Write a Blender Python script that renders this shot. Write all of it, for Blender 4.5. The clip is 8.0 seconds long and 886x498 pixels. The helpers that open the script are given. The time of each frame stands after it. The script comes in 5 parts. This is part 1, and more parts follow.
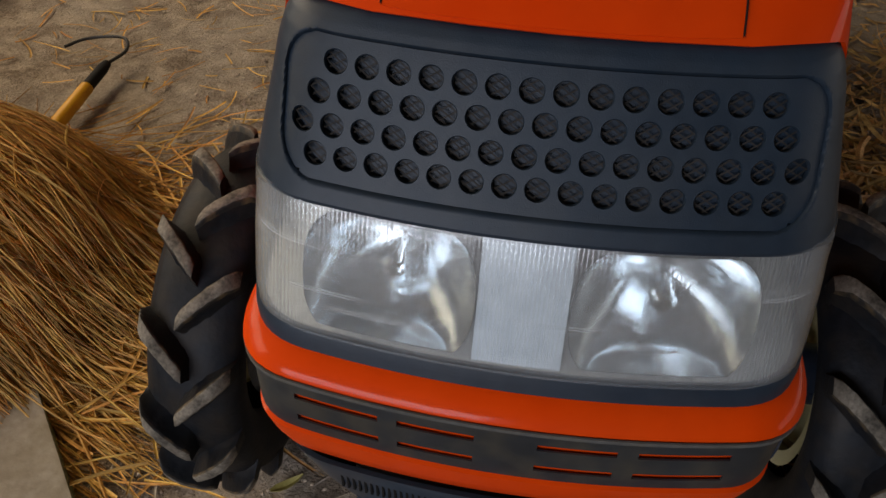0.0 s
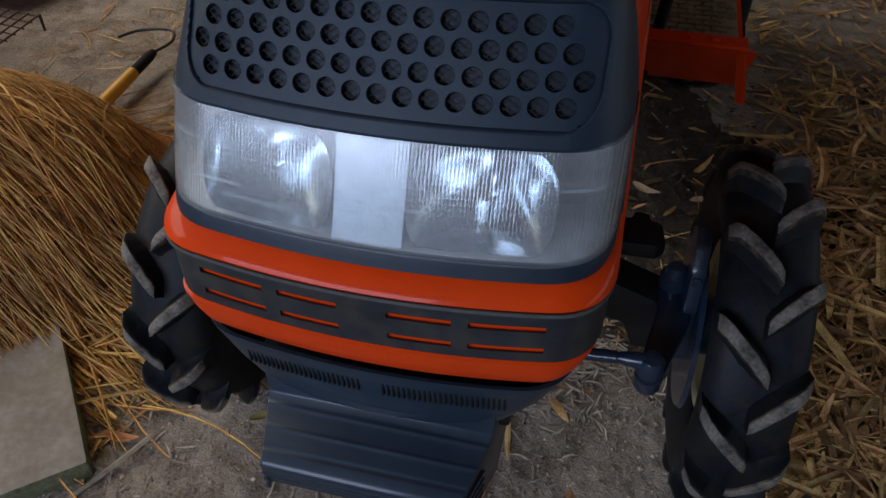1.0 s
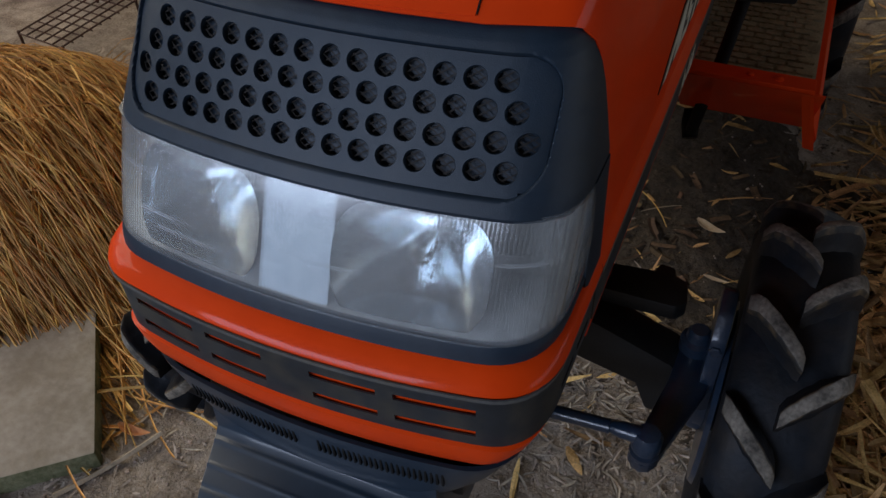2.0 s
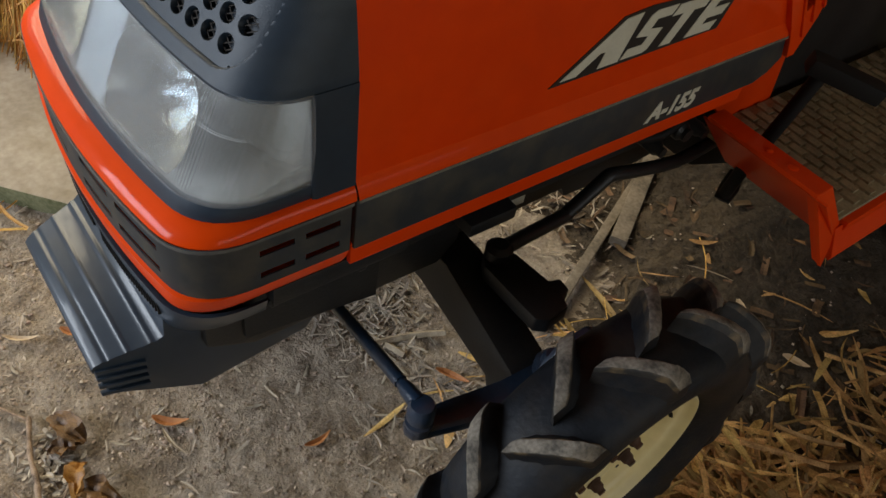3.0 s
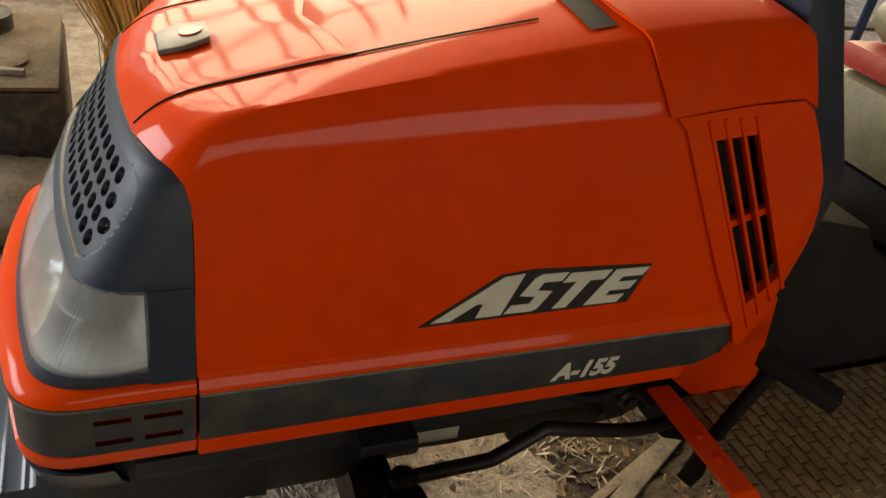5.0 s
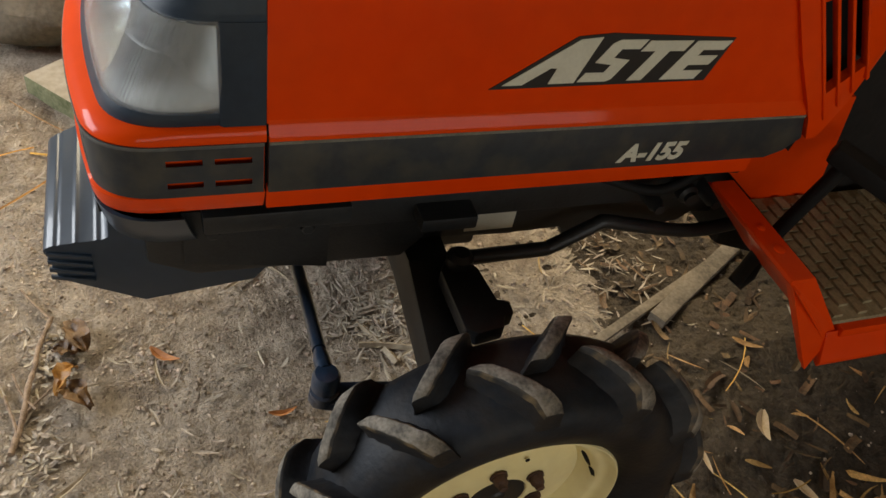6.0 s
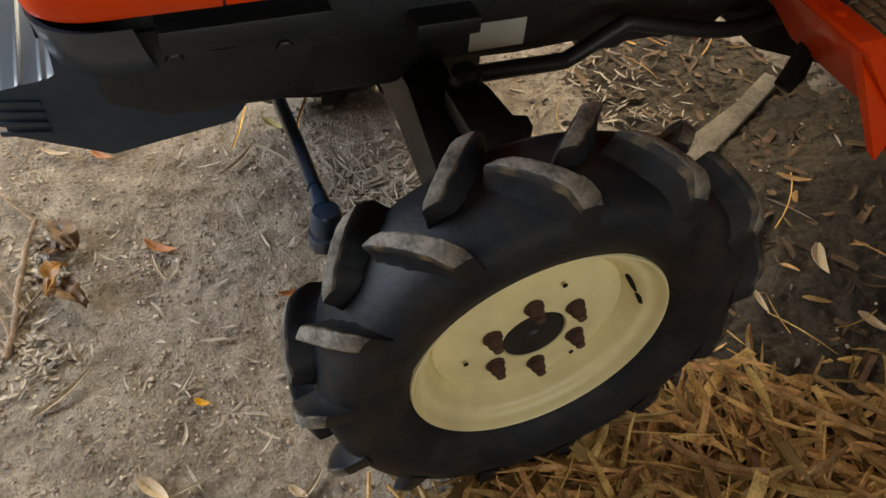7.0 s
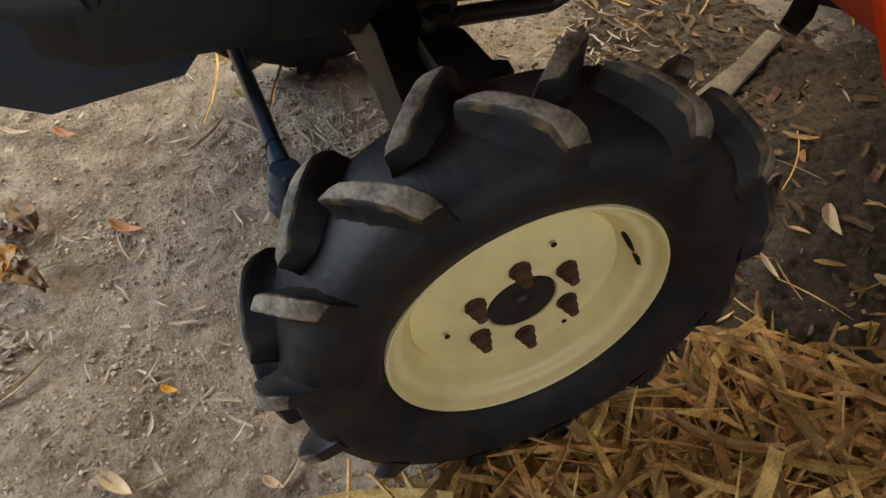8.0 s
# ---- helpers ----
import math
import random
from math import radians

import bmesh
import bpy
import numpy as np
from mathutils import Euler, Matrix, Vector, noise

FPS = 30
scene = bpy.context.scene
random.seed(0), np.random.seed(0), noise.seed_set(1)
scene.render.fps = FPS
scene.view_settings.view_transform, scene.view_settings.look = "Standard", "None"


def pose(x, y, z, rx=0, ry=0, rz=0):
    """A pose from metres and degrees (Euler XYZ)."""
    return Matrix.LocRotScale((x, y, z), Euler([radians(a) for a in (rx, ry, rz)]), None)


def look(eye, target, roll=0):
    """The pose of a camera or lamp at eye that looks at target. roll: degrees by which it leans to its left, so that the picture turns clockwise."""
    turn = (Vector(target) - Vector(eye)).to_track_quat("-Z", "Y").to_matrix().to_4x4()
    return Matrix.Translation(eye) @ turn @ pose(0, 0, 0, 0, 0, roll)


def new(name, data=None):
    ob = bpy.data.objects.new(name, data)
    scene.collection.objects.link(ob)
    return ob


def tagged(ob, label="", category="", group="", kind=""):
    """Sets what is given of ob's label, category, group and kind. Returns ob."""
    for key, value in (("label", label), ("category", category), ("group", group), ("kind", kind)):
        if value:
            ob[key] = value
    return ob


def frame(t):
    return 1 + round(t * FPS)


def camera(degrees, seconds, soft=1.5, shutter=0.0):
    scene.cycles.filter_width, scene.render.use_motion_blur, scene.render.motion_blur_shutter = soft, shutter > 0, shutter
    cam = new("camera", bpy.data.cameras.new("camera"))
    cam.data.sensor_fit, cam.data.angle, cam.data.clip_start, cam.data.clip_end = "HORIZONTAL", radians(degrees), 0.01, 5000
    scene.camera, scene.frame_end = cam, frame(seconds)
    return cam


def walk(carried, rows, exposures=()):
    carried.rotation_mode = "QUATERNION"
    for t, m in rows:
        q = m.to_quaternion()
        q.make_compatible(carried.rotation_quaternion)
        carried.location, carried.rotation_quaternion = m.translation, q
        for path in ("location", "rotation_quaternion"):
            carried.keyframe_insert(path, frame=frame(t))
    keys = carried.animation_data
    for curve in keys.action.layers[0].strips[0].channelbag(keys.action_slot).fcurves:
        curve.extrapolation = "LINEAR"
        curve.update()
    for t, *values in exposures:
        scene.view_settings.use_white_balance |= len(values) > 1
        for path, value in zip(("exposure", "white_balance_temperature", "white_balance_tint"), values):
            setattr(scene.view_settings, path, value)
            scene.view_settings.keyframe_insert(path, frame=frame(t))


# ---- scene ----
import functools

cam = camera(58.5, 8.0)
PATH = [
    (0, (-0.007, 0.189, 1.262), (-0.199, 1.626, -0.115), 1.7),
    (0.2, (0.035, 0.153, 1.256), (-0.191, 1.579, -0.129), 1.3),
    (0.5, (0.109, 0.113, 1.257), (-0.157, 1.544, -0.115), 1.3),
    (1, (0.206, 0.055, 1.274), (-0.161, 1.491, -0.069), -0.5),
    (1.2, (0.233, 0.057, 1.284), (-0.178, 1.499, -0.039), -1.7),
    (2.3, (0.408, 0.262, 1.265), (-0.306, 1.511, -0.125), 0.2),
    (2.5, (0.492, 0.311, 1.258), (-0.287, 1.493, -0.155), 2.5),
    (2.7, (0.567, 0.369, 1.239), (-0.266, 1.525, -0.164), 5.9),
    (2.9, (0.666, 0.398, 1.251), (-0.322, 1.437, -0.144), 7.9),
    (3, (0.692, 0.416, 1.275), (-0.31, 1.383, -0.16), 10.7),
    (3.2, (0.717, 0.434, 1.277), (-0.339, 1.375, -0.137), 12.7),
    (3.5, (0.745, 0.492, 1.297), (-0.348, 1.382, -0.122), 14.4),
    (3.8, (0.739, 0.566, 1.307), (-0.406, 1.489, -0.048), 16.2),
    (4, (0.742, 0.615, 1.324), (-0.493, 1.506, 0.027), 14.1),
    (4.2, (0.76, 0.639, 1.331), (-0.565, 1.479, 0.091), 12.0),
    (5.3, (0.875, 0.672, 1.361), (-0.651, 1.41, 0.299), 11.2),
    (5.5, (0.868, 0.654, 1.339), (-0.581, 1.39, 0.173), 12.3),
    (5.8, (0.89, 0.64, 1.285), (-0.466, 1.309, -0.024), 12.2),
    (6, (0.901, 0.63, 1.261), (-0.408, 1.277, -0.106), 12.9),
    (6.2, (0.929, 0.64, 1.243), (-0.373, 1.247, -0.148), 11.7),
    (6.5, (0.919, 0.631, 1.17), (-0.295, 1.228, -0.303), 10.3),
    (6.8, (0.916, 0.641, 1.102), (-0.281, 1.195, -0.402), 6.6),
    (7, (0.913, 0.662, 1.071), (-0.291, 1.235, -0.419), 6.4),
    (7.2, (0.911, 0.675, 1.038), (-0.274, 1.247, -0.468), 7.6),
    (7.5, (0.9, 0.693, 0.996), (-0.284, 1.261, -0.512), 6.1),
    (8, (0.892, 0.706, 0.984), (-0.298, 1.269, -0.521), 4.7),
]
walk(cam, [(t, look(eye, target, roll)) for t, eye, target, roll in PATH], [(0.0, -0.4, 6700, 18), (0.4, -0.58, 5450, 18), (1.2, -0.58, 5400, 18), (2.3, -0.4, 5800, 16), (2.7, 0.12, 6200, 11), (3.5, 1.0, 6700, 11), (4.2, 1.25, 7000, 11), (5.3, 0.7, 7250, 12), (6.5, 0.98, 6500, 11), (8.0, 0.98, 6400, 11)])


# ---- light ----
world = bpy.data.worlds.new("overcast_sky")
scene.world = world
world.use_nodes = True
wn = world.node_tree.nodes
sky = wn.new("ShaderNodeTexSky")
sky.sky_type = "NISHITA"
sky.sun_disc = False
sky.sun_elevation, sky.sun_rotation = radians(48), radians(200)
wn["Background"].inputs["Strength"].default_value = 0.13
world.node_tree.links.new(sky.outputs[0], wn["Background"].inputs["Color"])

sun = new("sun", bpy.data.lights.new("sun", "SUN"))
sun.data.energy, sun.data.angle, sun.data.color = 1.0, radians(12), (1.0, 0.96, 0.9)
sun.matrix_world = look((-2.6, -3.6, 5), (0, 0, 0))


def opening_light(name, eye, target, wide, high, watts, colour):
    lamp = new(name, bpy.data.lights.new(name, "AREA"))
    lamp.data.shape, lamp.data.size, lamp.data.size_y = "RECTANGLE", wide, high
    lamp.data.energy, lamp.data.color = watts, colour
    lamp.matrix_world = look(eye, target)
    return lamp


opening_light("south_daylight", (-1.5, -2.95, 2.0), (-0.2, 0.7, 0.4), 2.8, 1.2, 106, (0.86, 0.93, 1.0))
opening_light("west_daylight", (-3.55, 2.2, 2.6), (0, 1.8, 0.7), 6.0, 1.7, 238, (1.0, 0.85, 0.57))
# added fill lamp for the wheel side; no source is known there
opening_light("east_fill", (4.5, 1.2, 1.65), (0.3, 1.0, 0.4), 5.0, 1.2, 24, (1.0, 0.90, 0.72))

# ---- materials ----


def material(name):
    m = bpy.data.materials.new(name)
    m.use_nodes = True
    return m, m.node_tree.nodes, m.node_tree.links, m.node_tree.nodes["Principled BSDF"]


def surface(name, dark, light, rough=0.5, scale=8.0, metal=0.0, bump=0.0, bump_scale=60.0, coat=0.0, coat_rough=0.12, coat_tint=(1, 1, 1), dust=None, dust_amount=0.0, spread=0.12, random_tint=0.0, gloss=0.5, coarse=0.0, patches=0.0):
    """A base colour that varies at two scales, with fine relief, and dust lying in patches."""
    m, n, l, bsdf = material(name)
    co = n.new("ShaderNodeTexCoord")
    big, fine = n.new("ShaderNodeTexNoise"), n.new("ShaderNodeTexNoise")
    big.inputs["Scale"].default_value, big.inputs["Detail"].default_value = scale, 5
    fine.inputs["Scale"].default_value, fine.inputs["Detail"].default_value = scale * 9, 4
    for t in (big, fine):
        l.new(co.outputs["Object"], t.inputs["Vector"])
    both = n.new("ShaderNodeMix")
    both.data_type = "FLOAT"
    both.inputs[0].default_value = 0.4
    l.new(big.outputs["Fac"], both.inputs[2])
    l.new(fine.outputs["Fac"], both.inputs[3])
    ramp = n.new("ShaderNodeValToRGB")
    ramp.color_ramp.elements[0].position, ramp.color_ramp.elements[1].position = 0.5 - spread, 0.5 + spread
    ramp.color_ramp.elements[0].color, ramp.color_ramp.elements[1].color = (*dark, 1), (*light, 1)
    l.new(both.outputs[0], ramp.inputs["Fac"])
    colour = ramp.outputs["Color"]
    if random_tint:
        info, hsv = n.new("ShaderNodeNewGeometry"), n.new("ShaderNodeHueSaturation")
        span = n.new("ShaderNodeMapRange")
        span.inputs["To Min"].default_value, span.inputs["To Max"].default_value = 1 - random_tint, 1 + random_tint
        l.new(info.outputs["Random Per Island"], span.inputs["Value"])
        l.new(span.outputs["Result"], hsv.inputs["Value"])
        shift = n.new("ShaderNodeMapRange")
        shift.inputs["To Min"].default_value, shift.inputs["To Max"].default_value = 0.478, 0.506
        fold = n.new("ShaderNodeMath")
        fold.operation, fold.inputs[1].default_value = "PINGPONG", 0.137
        l.new(info.outputs["Random Per Island"], fold.inputs[0])
        shift.inputs["From Max"].default_value = 0.137
        l.new(fold.outputs[0], shift.inputs["Value"])
        l.new(shift.outputs["Result"], hsv.inputs["Hue"])
        l.new(colour, hsv.inputs["Color"])
        colour = hsv.outputs["Color"]
    if dust:
        patch, mix, edge = n.new("ShaderNodeTexNoise"), n.new("ShaderNodeMix"), n.new("ShaderNodeValToRGB")
        patch.inputs["Scale"].default_value, patch.inputs["Detail"].default_value = patches or scale * 2.3, 8
        l.new(co.outputs["Object"], patch.inputs["Vector"])
        edge.color_ramp.elements[0].position, edge.color_ramp.elements[1].position = 0.42, 0.72
        edge.color_ramp.elements[1].color = (dust_amount,) * 3 + (1,)
        l.new(patch.outputs["Fac"], edge.inputs["Fac"])
        mix.data_type = "RGBA"
        l.new(edge.outputs["Color"], mix.inputs[0])
        l.new(colour, mix.inputs[6])
        mix.inputs[7].default_value = (*dust, 1)
        colour = mix.outputs[2]
    l.new(colour, bsdf.inputs["Base Color"])
    span = n.new("ShaderNodeMapRange")
    span.inputs["To Min"].default_value, span.inputs["To Max"].default_value = max(rough - 0.08, 0.03), min(rough + 0.12, 1)
    l.new(both.outputs[0], span.inputs["Value"])
    l.new(span.outputs["Result"], bsdf.inputs["Roughness"])
    bsdf.inputs["Metallic"].default_value = metal
    bsdf.inputs["Coat Weight"].default_value = coat
    bsdf.inputs["Specular IOR Level"].default_value = gloss
    bsdf.inputs["Coat Roughness"].default_value = coat_rough
    bsdf.inputs["Coat Tint"].default_value = (*coat_tint, 1)
    if bump:
        grain, relief = n.new("ShaderNodeTexNoise"), n.new("ShaderNodeBump")
        grain.inputs["Scale"].default_value, grain.inputs["Detail"].default_value = bump_scale, 6
        l.new(co.outputs["Object"], grain.inputs["Vector"])
        relief.inputs["Strength"].default_value, relief.inputs["Distance"].default_value = 1.0, bump
        if coarse:
            lumps, rise = n.new("ShaderNodeTexNoise"), n.new("ShaderNodeBump")
            lumps.inputs["Scale"].default_value, lumps.inputs["Detail"].default_value, lumps.inputs["Roughness"].default_value = bump_scale * 0.16, 10, 0.68
            lumps.inputs["Distortion"].default_value = 0.6
            l.new(co.outputs["Object"], lumps.inputs["Vector"])
            l.new(lumps.outputs["Fac"], rise.inputs["Height"])
            rise.inputs["Strength"].default_value, rise.inputs["Distance"].default_value = 1.0, coarse
            grit, knob = n.new("ShaderNodeTexVoronoi"), n.new("ShaderNodeBump")
            grit.inputs["Scale"].default_value = bump_scale * 0.75
            l.new(co.outputs["Object"], grit.inputs["Vector"])
            l.new(grit.outputs["Distance"], knob.inputs["Height"])
            knob.invert, knob.inputs["Strength"].default_value, knob.inputs["Distance"].default_value = True, 1.0, coarse * 0.16
            l.new(knob.outputs["Normal"], rise.inputs["Normal"])
            l.new(rise.outputs["Normal"], relief.inputs["Normal"])
        l.new(grain.outputs["Fac"], relief.inputs["Height"])
        l.new(relief.outputs["Normal"], bsdf.inputs["Normal"])
    return m


ORANGE = surface("orange_paint", (0.68, 0.043, 0.0006), (0.76, 0.053, 0.0010), 0.5, 3, coat=0.27, coat_rough=0.07, gloss=0.05, dust=(0.5, 0.085, 0.012), dust_amount=0.15)
SLATE = surface("slate_plastic", (0.011, 0.022, 0.037), (0.016, 0.030, 0.049), 0.45, 9, gloss=0.36, bump=0.0002, bump_scale=900, dust=(0.06, 0.066, 0.07), dust_amount=0.2)
BELT = surface("weathered_rubber_band", (0.015, 0.019, 0.023), (0.025, 0.030, 0.035), 0.55, 12, dust=(0.10, 0.085, 0.052), dust_amount=0.4)
BELT_EDGE = surface("chalky_rubber_edge", (0.065, 0.070, 0.072), (0.115, 0.115, 0.108), 0.6, 16, dust=(0.12, 0.10, 0.06), dust_amount=0.4)
SLATE_PAINT = surface("slate_gloss_paint", (0.013, 0.026, 0.044), (0.019, 0.034, 0.055), 0.42, 7, coat=0.28, coat_rough=0.10, gloss=0.4, dust=(0.06, 0.06, 0.055), dust_amount=0.15)
IRON = surface("dark_iron_paint", (0.010, 0.011, 0.012), (0.018, 0.020, 0.021), 0.45, 14, gloss=0.45, bump=0.0004, bump_scale=260, dust=(0.05, 0.045, 0.037), dust_amount=0.14)
BLUE_IRON = surface("navy_cast_iron", (0.012, 0.027, 0.055), (0.020, 0.041, 0.076), 0.28, 14, coat=0.5, bump=0.0005, bump_scale=240, dust=(0.1, 0.08, 0.06), dust_amount=0.3)
# black parts; also stands in for the shade inside slots, holes and openings
BLACK = surface("black_parts_and_shade", (0.004, 0.004, 0.004), (0.008, 0.008, 0.008), 0.7, 20, gloss=0.25)
TYRE = surface("tyre_rubber", (0.008, 0.010, 0.013), (0.016, 0.019, 0.024), 0.52, 10, bump=0.0007, bump_scale=150, dust=(0.060, 0.044, 0.026), dust_amount=0.35, gloss=0.2)
LUG_TOP = surface("scuffed_dusty_rubber", (0.06, 0.054, 0.043), (0.27, 0.24, 0.19), 0.85, 24, bump=0.0016, bump_scale=160, dust=(0.035, 0.030, 0.024), dust_amount=0.6)
LUG_SIDE = surface("muddy_rubber", (0.010, 0.011, 0.012), (0.030, 0.027, 0.022), 0.6, 22, bump=0.001, bump_scale=140, dust=(0.19, 0.13, 0.06), dust_amount=0.85)
CREAM = surface("cream_rim_paint", (0.84, 0.74, 0.37), (0.90, 0.81, 0.45), 0.4, 6, coat=0.15, dust=(0.35, 0.28, 0.16), dust_amount=0.25)
RUST = surface("rusty_iron", (0.05, 0.028, 0.02), (0.10, 0.05, 0.03), 0.75, 60, bump=0.0006, bump_scale=400)
MAT_RUBBER = surface("dusty_floor_rubber", (0.18, 0.145, 0.080), (0.33, 0.27, 0.155), 0.8, 25, bump=0.0006, bump_scale=200)
PALE = surface("pale_cream_print", (0.55, 0.54, 0.44), (0.62, 0.61, 0.5), 0.5, 30)
DECAL_BLACK = surface("black_print", (0.010, 0.010, 0.010), (0.016, 0.016, 0.016), 0.5, 30)
DIRT = surface("dry_dirt", (0.215, 0.162, 0.112), (0.53, 0.44, 0.338), 0.95, 15, bump=0.0045, bump_scale=260, coarse=0.022, dust=(0.52, 0.46, 0.385), dust_amount=0.62, spread=0.115, patches=2.6)
CLOD = surface("dry_clod", (0.25, 0.195, 0.14), (0.50, 0.42, 0.325), 0.95, 20, random_tint=0.4)
STRAW = surface("dry_straw", (0.37, 0.205, 0.038), (0.68, 0.43, 0.105), 0.65, 14, random_tint=0.45)
HUSK = surface("dry_leaf_husk", (0.31, 0.180, 0.046), (0.73, 0.50, 0.185), 0.6, 30, random_tint=0.6)
CHIP = surface("grey_wood_chip", (0.25, 0.21, 0.155), (0.5, 0.44, 0.35), 0.85, 30, random_tint=0.4)
CONCRETE = surface("old_concrete", (0.30, 0.255, 0.19), (0.44, 0.385, 0.30), 0.9, 7, bump=0.002, bump_scale=60, dust=(0.20, 0.16, 0.09), dust_amount=0.5)
WOOD = surface("grey_old_timber", (0.11, 0.09, 0.065), (0.25, 0.21, 0.16), 0.85, 14, bump=0.002, bump_scale=50)
WALL = surface("brown_shed_board", (0.10, 0.075, 0.05), (0.18, 0.14, 0.10), 0.9, 3, bump=0.004, bump_scale=20)
YELLOW = surface("yellow_handle", (0.62, 0.30, 0.006), (0.72, 0.38, 0.012), 0.45, 20)
ORANGE_LEAF = surface("orange_dry_leaf", (0.36, 0.13, 0.035), (0.5, 0.22, 0.07), 0.6, 60)

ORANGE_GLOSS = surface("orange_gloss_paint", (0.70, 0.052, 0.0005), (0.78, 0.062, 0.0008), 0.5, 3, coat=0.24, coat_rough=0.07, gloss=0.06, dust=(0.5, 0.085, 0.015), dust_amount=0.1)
MOSS = surface("mossy_concrete", (0.09, 0.10, 0.04), (0.22, 0.22, 0.12), 0.95, 12, bump=0.003, bump_scale=90)

# ---- mesh helpers ----


def part(name, bm, mat, parent=None, label="", smooth=40, outward=True):
    mesh = bpy.data.meshes.new(name)
    if outward:
        bmesh.ops.recalc_face_normals(bm, faces=bm.faces)
    bm.to_mesh(mesh)
    bm.free()
    for m in mat if isinstance(mat, (list, tuple)) else (mat,):
        mesh.materials.append(m)
    if smooth:
        mesh.polygons.foreach_set("use_smooth", [True] * len(mesh.polygons))
        mesh.set_sharp_from_angle(angle=radians(smooth))
    ob = new(name, mesh)
    if parent:
        ob.parent = parent
        if parent.data is None:
            ob.matrix_parent_inverse = Matrix.Translation(-parent.location)
    if label:
        ob["label"] = label
    return ob


def thing(name, place, label, category, group="", kind=""):
    ob = new(name)
    ob.location = place
    ob.empty_display_size = 0.05
    tagged(ob, label, category, group, kind)
    bpy.context.view_layer.update()
    return ob


def loft(rings, closed=False, caps=False):
    """Quads between rings of points."""
    bm = bmesh.new()
    vs = [[bm.verts.new(p) for p in ring] for ring in rings]
    for a, b in zip(vs, vs[1:]):
        n = len(a)
        for i in range(n if closed else n - 1):
            j = (i + 1) % n
            try:
                bm.faces.new((a[i], a[j], b[j], b[i]))
            except ValueError:
                pass
    if caps:
        bm.faces.new(vs[0])
        bm.faces.new(vs[-1])
    return bm


def merge(bm, other):
    mesh = bpy.data.meshes.new("tmp")
    other.to_mesh(mesh)
    other.free()
    bm.from_mesh(mesh)
    bpy.data.meshes.remove(mesh)
    return bm


def box(x0, x1, y0, y1, z0, z1, bevel=0.0, m=None):
    bm = bmesh.new()
    bmesh.ops.create_cube(bm, size=1, matrix=Matrix.Translation(((x0 + x1) / 2, (y0 + y1) / 2, (z0 + z1) / 2)) @ Matrix.Diagonal((x1 - x0, y1 - y0, z1 - z0, 1)))
    if bevel:
        bmesh.ops.bevel(bm, geom=bm.edges[:], offset=bevel, segments=2, affect="EDGES", profile=0.6)
    if m:
        bmesh.ops.transform(bm, matrix=m, verts=bm.verts)
    return bm


def prism(outline, axis, lo, hi, bevel=0.0):
    """An outline in the two other axes, drawn out along axis from lo to hi."""
    def put(p, v):
        return {"x": (v, p[0], p[1]), "y": (p[0], v, p[1]), "z": (p[0], p[1], v)}[axis]
    bm = bmesh.new()
    a, b = [bm.verts.new(put(p, lo)) for p in outline], [bm.verts.new(put(p, hi)) for p in outline]
    bm.faces.new(a), bm.faces.new(b[::-1])
    for i in range(len(a)):
        j = (i + 1) % len(a)
        bm.faces.new((a[i], b[i], b[j], a[j]))
    bmesh.ops.recalc_face_normals(bm, faces=bm.faces)
    if bevel:
        bmesh.ops.bevel(bm, geom=bm.edges[:], offset=bevel, segments=2, affect="EDGES", profile=0.6)
    return bm


def plate(outline, holes, axis, lo, hi):
    """A flat plate with openings right through it."""
    def put(p, v):
        return {"x": (v, p[0], p[1]), "y": (p[0], v, p[1]), "z": (p[0], p[1], v)}[axis]
    bm = bmesh.new()
    for v in (lo, hi):
        edges = []
        for loop in (outline, *holes):
            vs = [bm.verts.new(put(p, v)) for p in loop]
            edges += [bm.edges.new((vs[i], vs[(i + 1) % len(vs)])) for i in range(len(vs))]
        bmesh.ops.triangle_fill(bm, edges=edges, use_beauty=True)
    for loop in (outline, *holes):
        for i in range(len(loop)):
            a, b = loop[i], loop[(i + 1) % len(loop)]
            bm.faces.new([bm.verts.new(put(p, v)) for p, v in ((a, lo), (b, lo), (b, hi), (a, hi))])
    bmesh.ops.remove_doubles(bm, verts=bm.verts, dist=1e-5)
    return bm


def tube(points, radius, sides=10, caps=True):
    """A round bar along points; radius is one number or one for each point."""
    pts = [Vector(p) for p in points]
    rad = radius if isinstance(radius, (list, tuple)) else [radius] * len(pts)
    rings, up = [], None
    for i, p in enumerate(pts):
        d = (pts[min(i + 1, len(pts) - 1)] - pts[max(i - 1, 0)]).normalized()
        if up is None:
            up = Vector((0, 0, 1)) if abs(d.z) < 0.9 else Vector((1, 0, 0))
        side = d.cross(up).normalized()
        up = side.cross(d).normalized()
        rings.append([p + rad[i] * (math.cos(a) * side + math.sin(a) * up) for a in [2 * math.pi * k / sides for k in range(sides)]])
    return loft(rings, closed=True, caps=caps)


def smooth_line(points, steps=6):
    """A Catmull-Rom line through points."""
    p = [Vector(points[0]), *map(Vector, points), Vector(points[-1])]
    out = []
    for a, b, c, d in zip(p, p[1:], p[2:], p[3:]):
        for k in range(steps):
            t = k / steps
            out.append(0.5 * (2 * b + (c - a) * t + (2 * a - 5 * b + 4 * c - d) * t * t + (3 * b - a - 3 * c + d) * t ** 3))
    return out + [p[-1]]


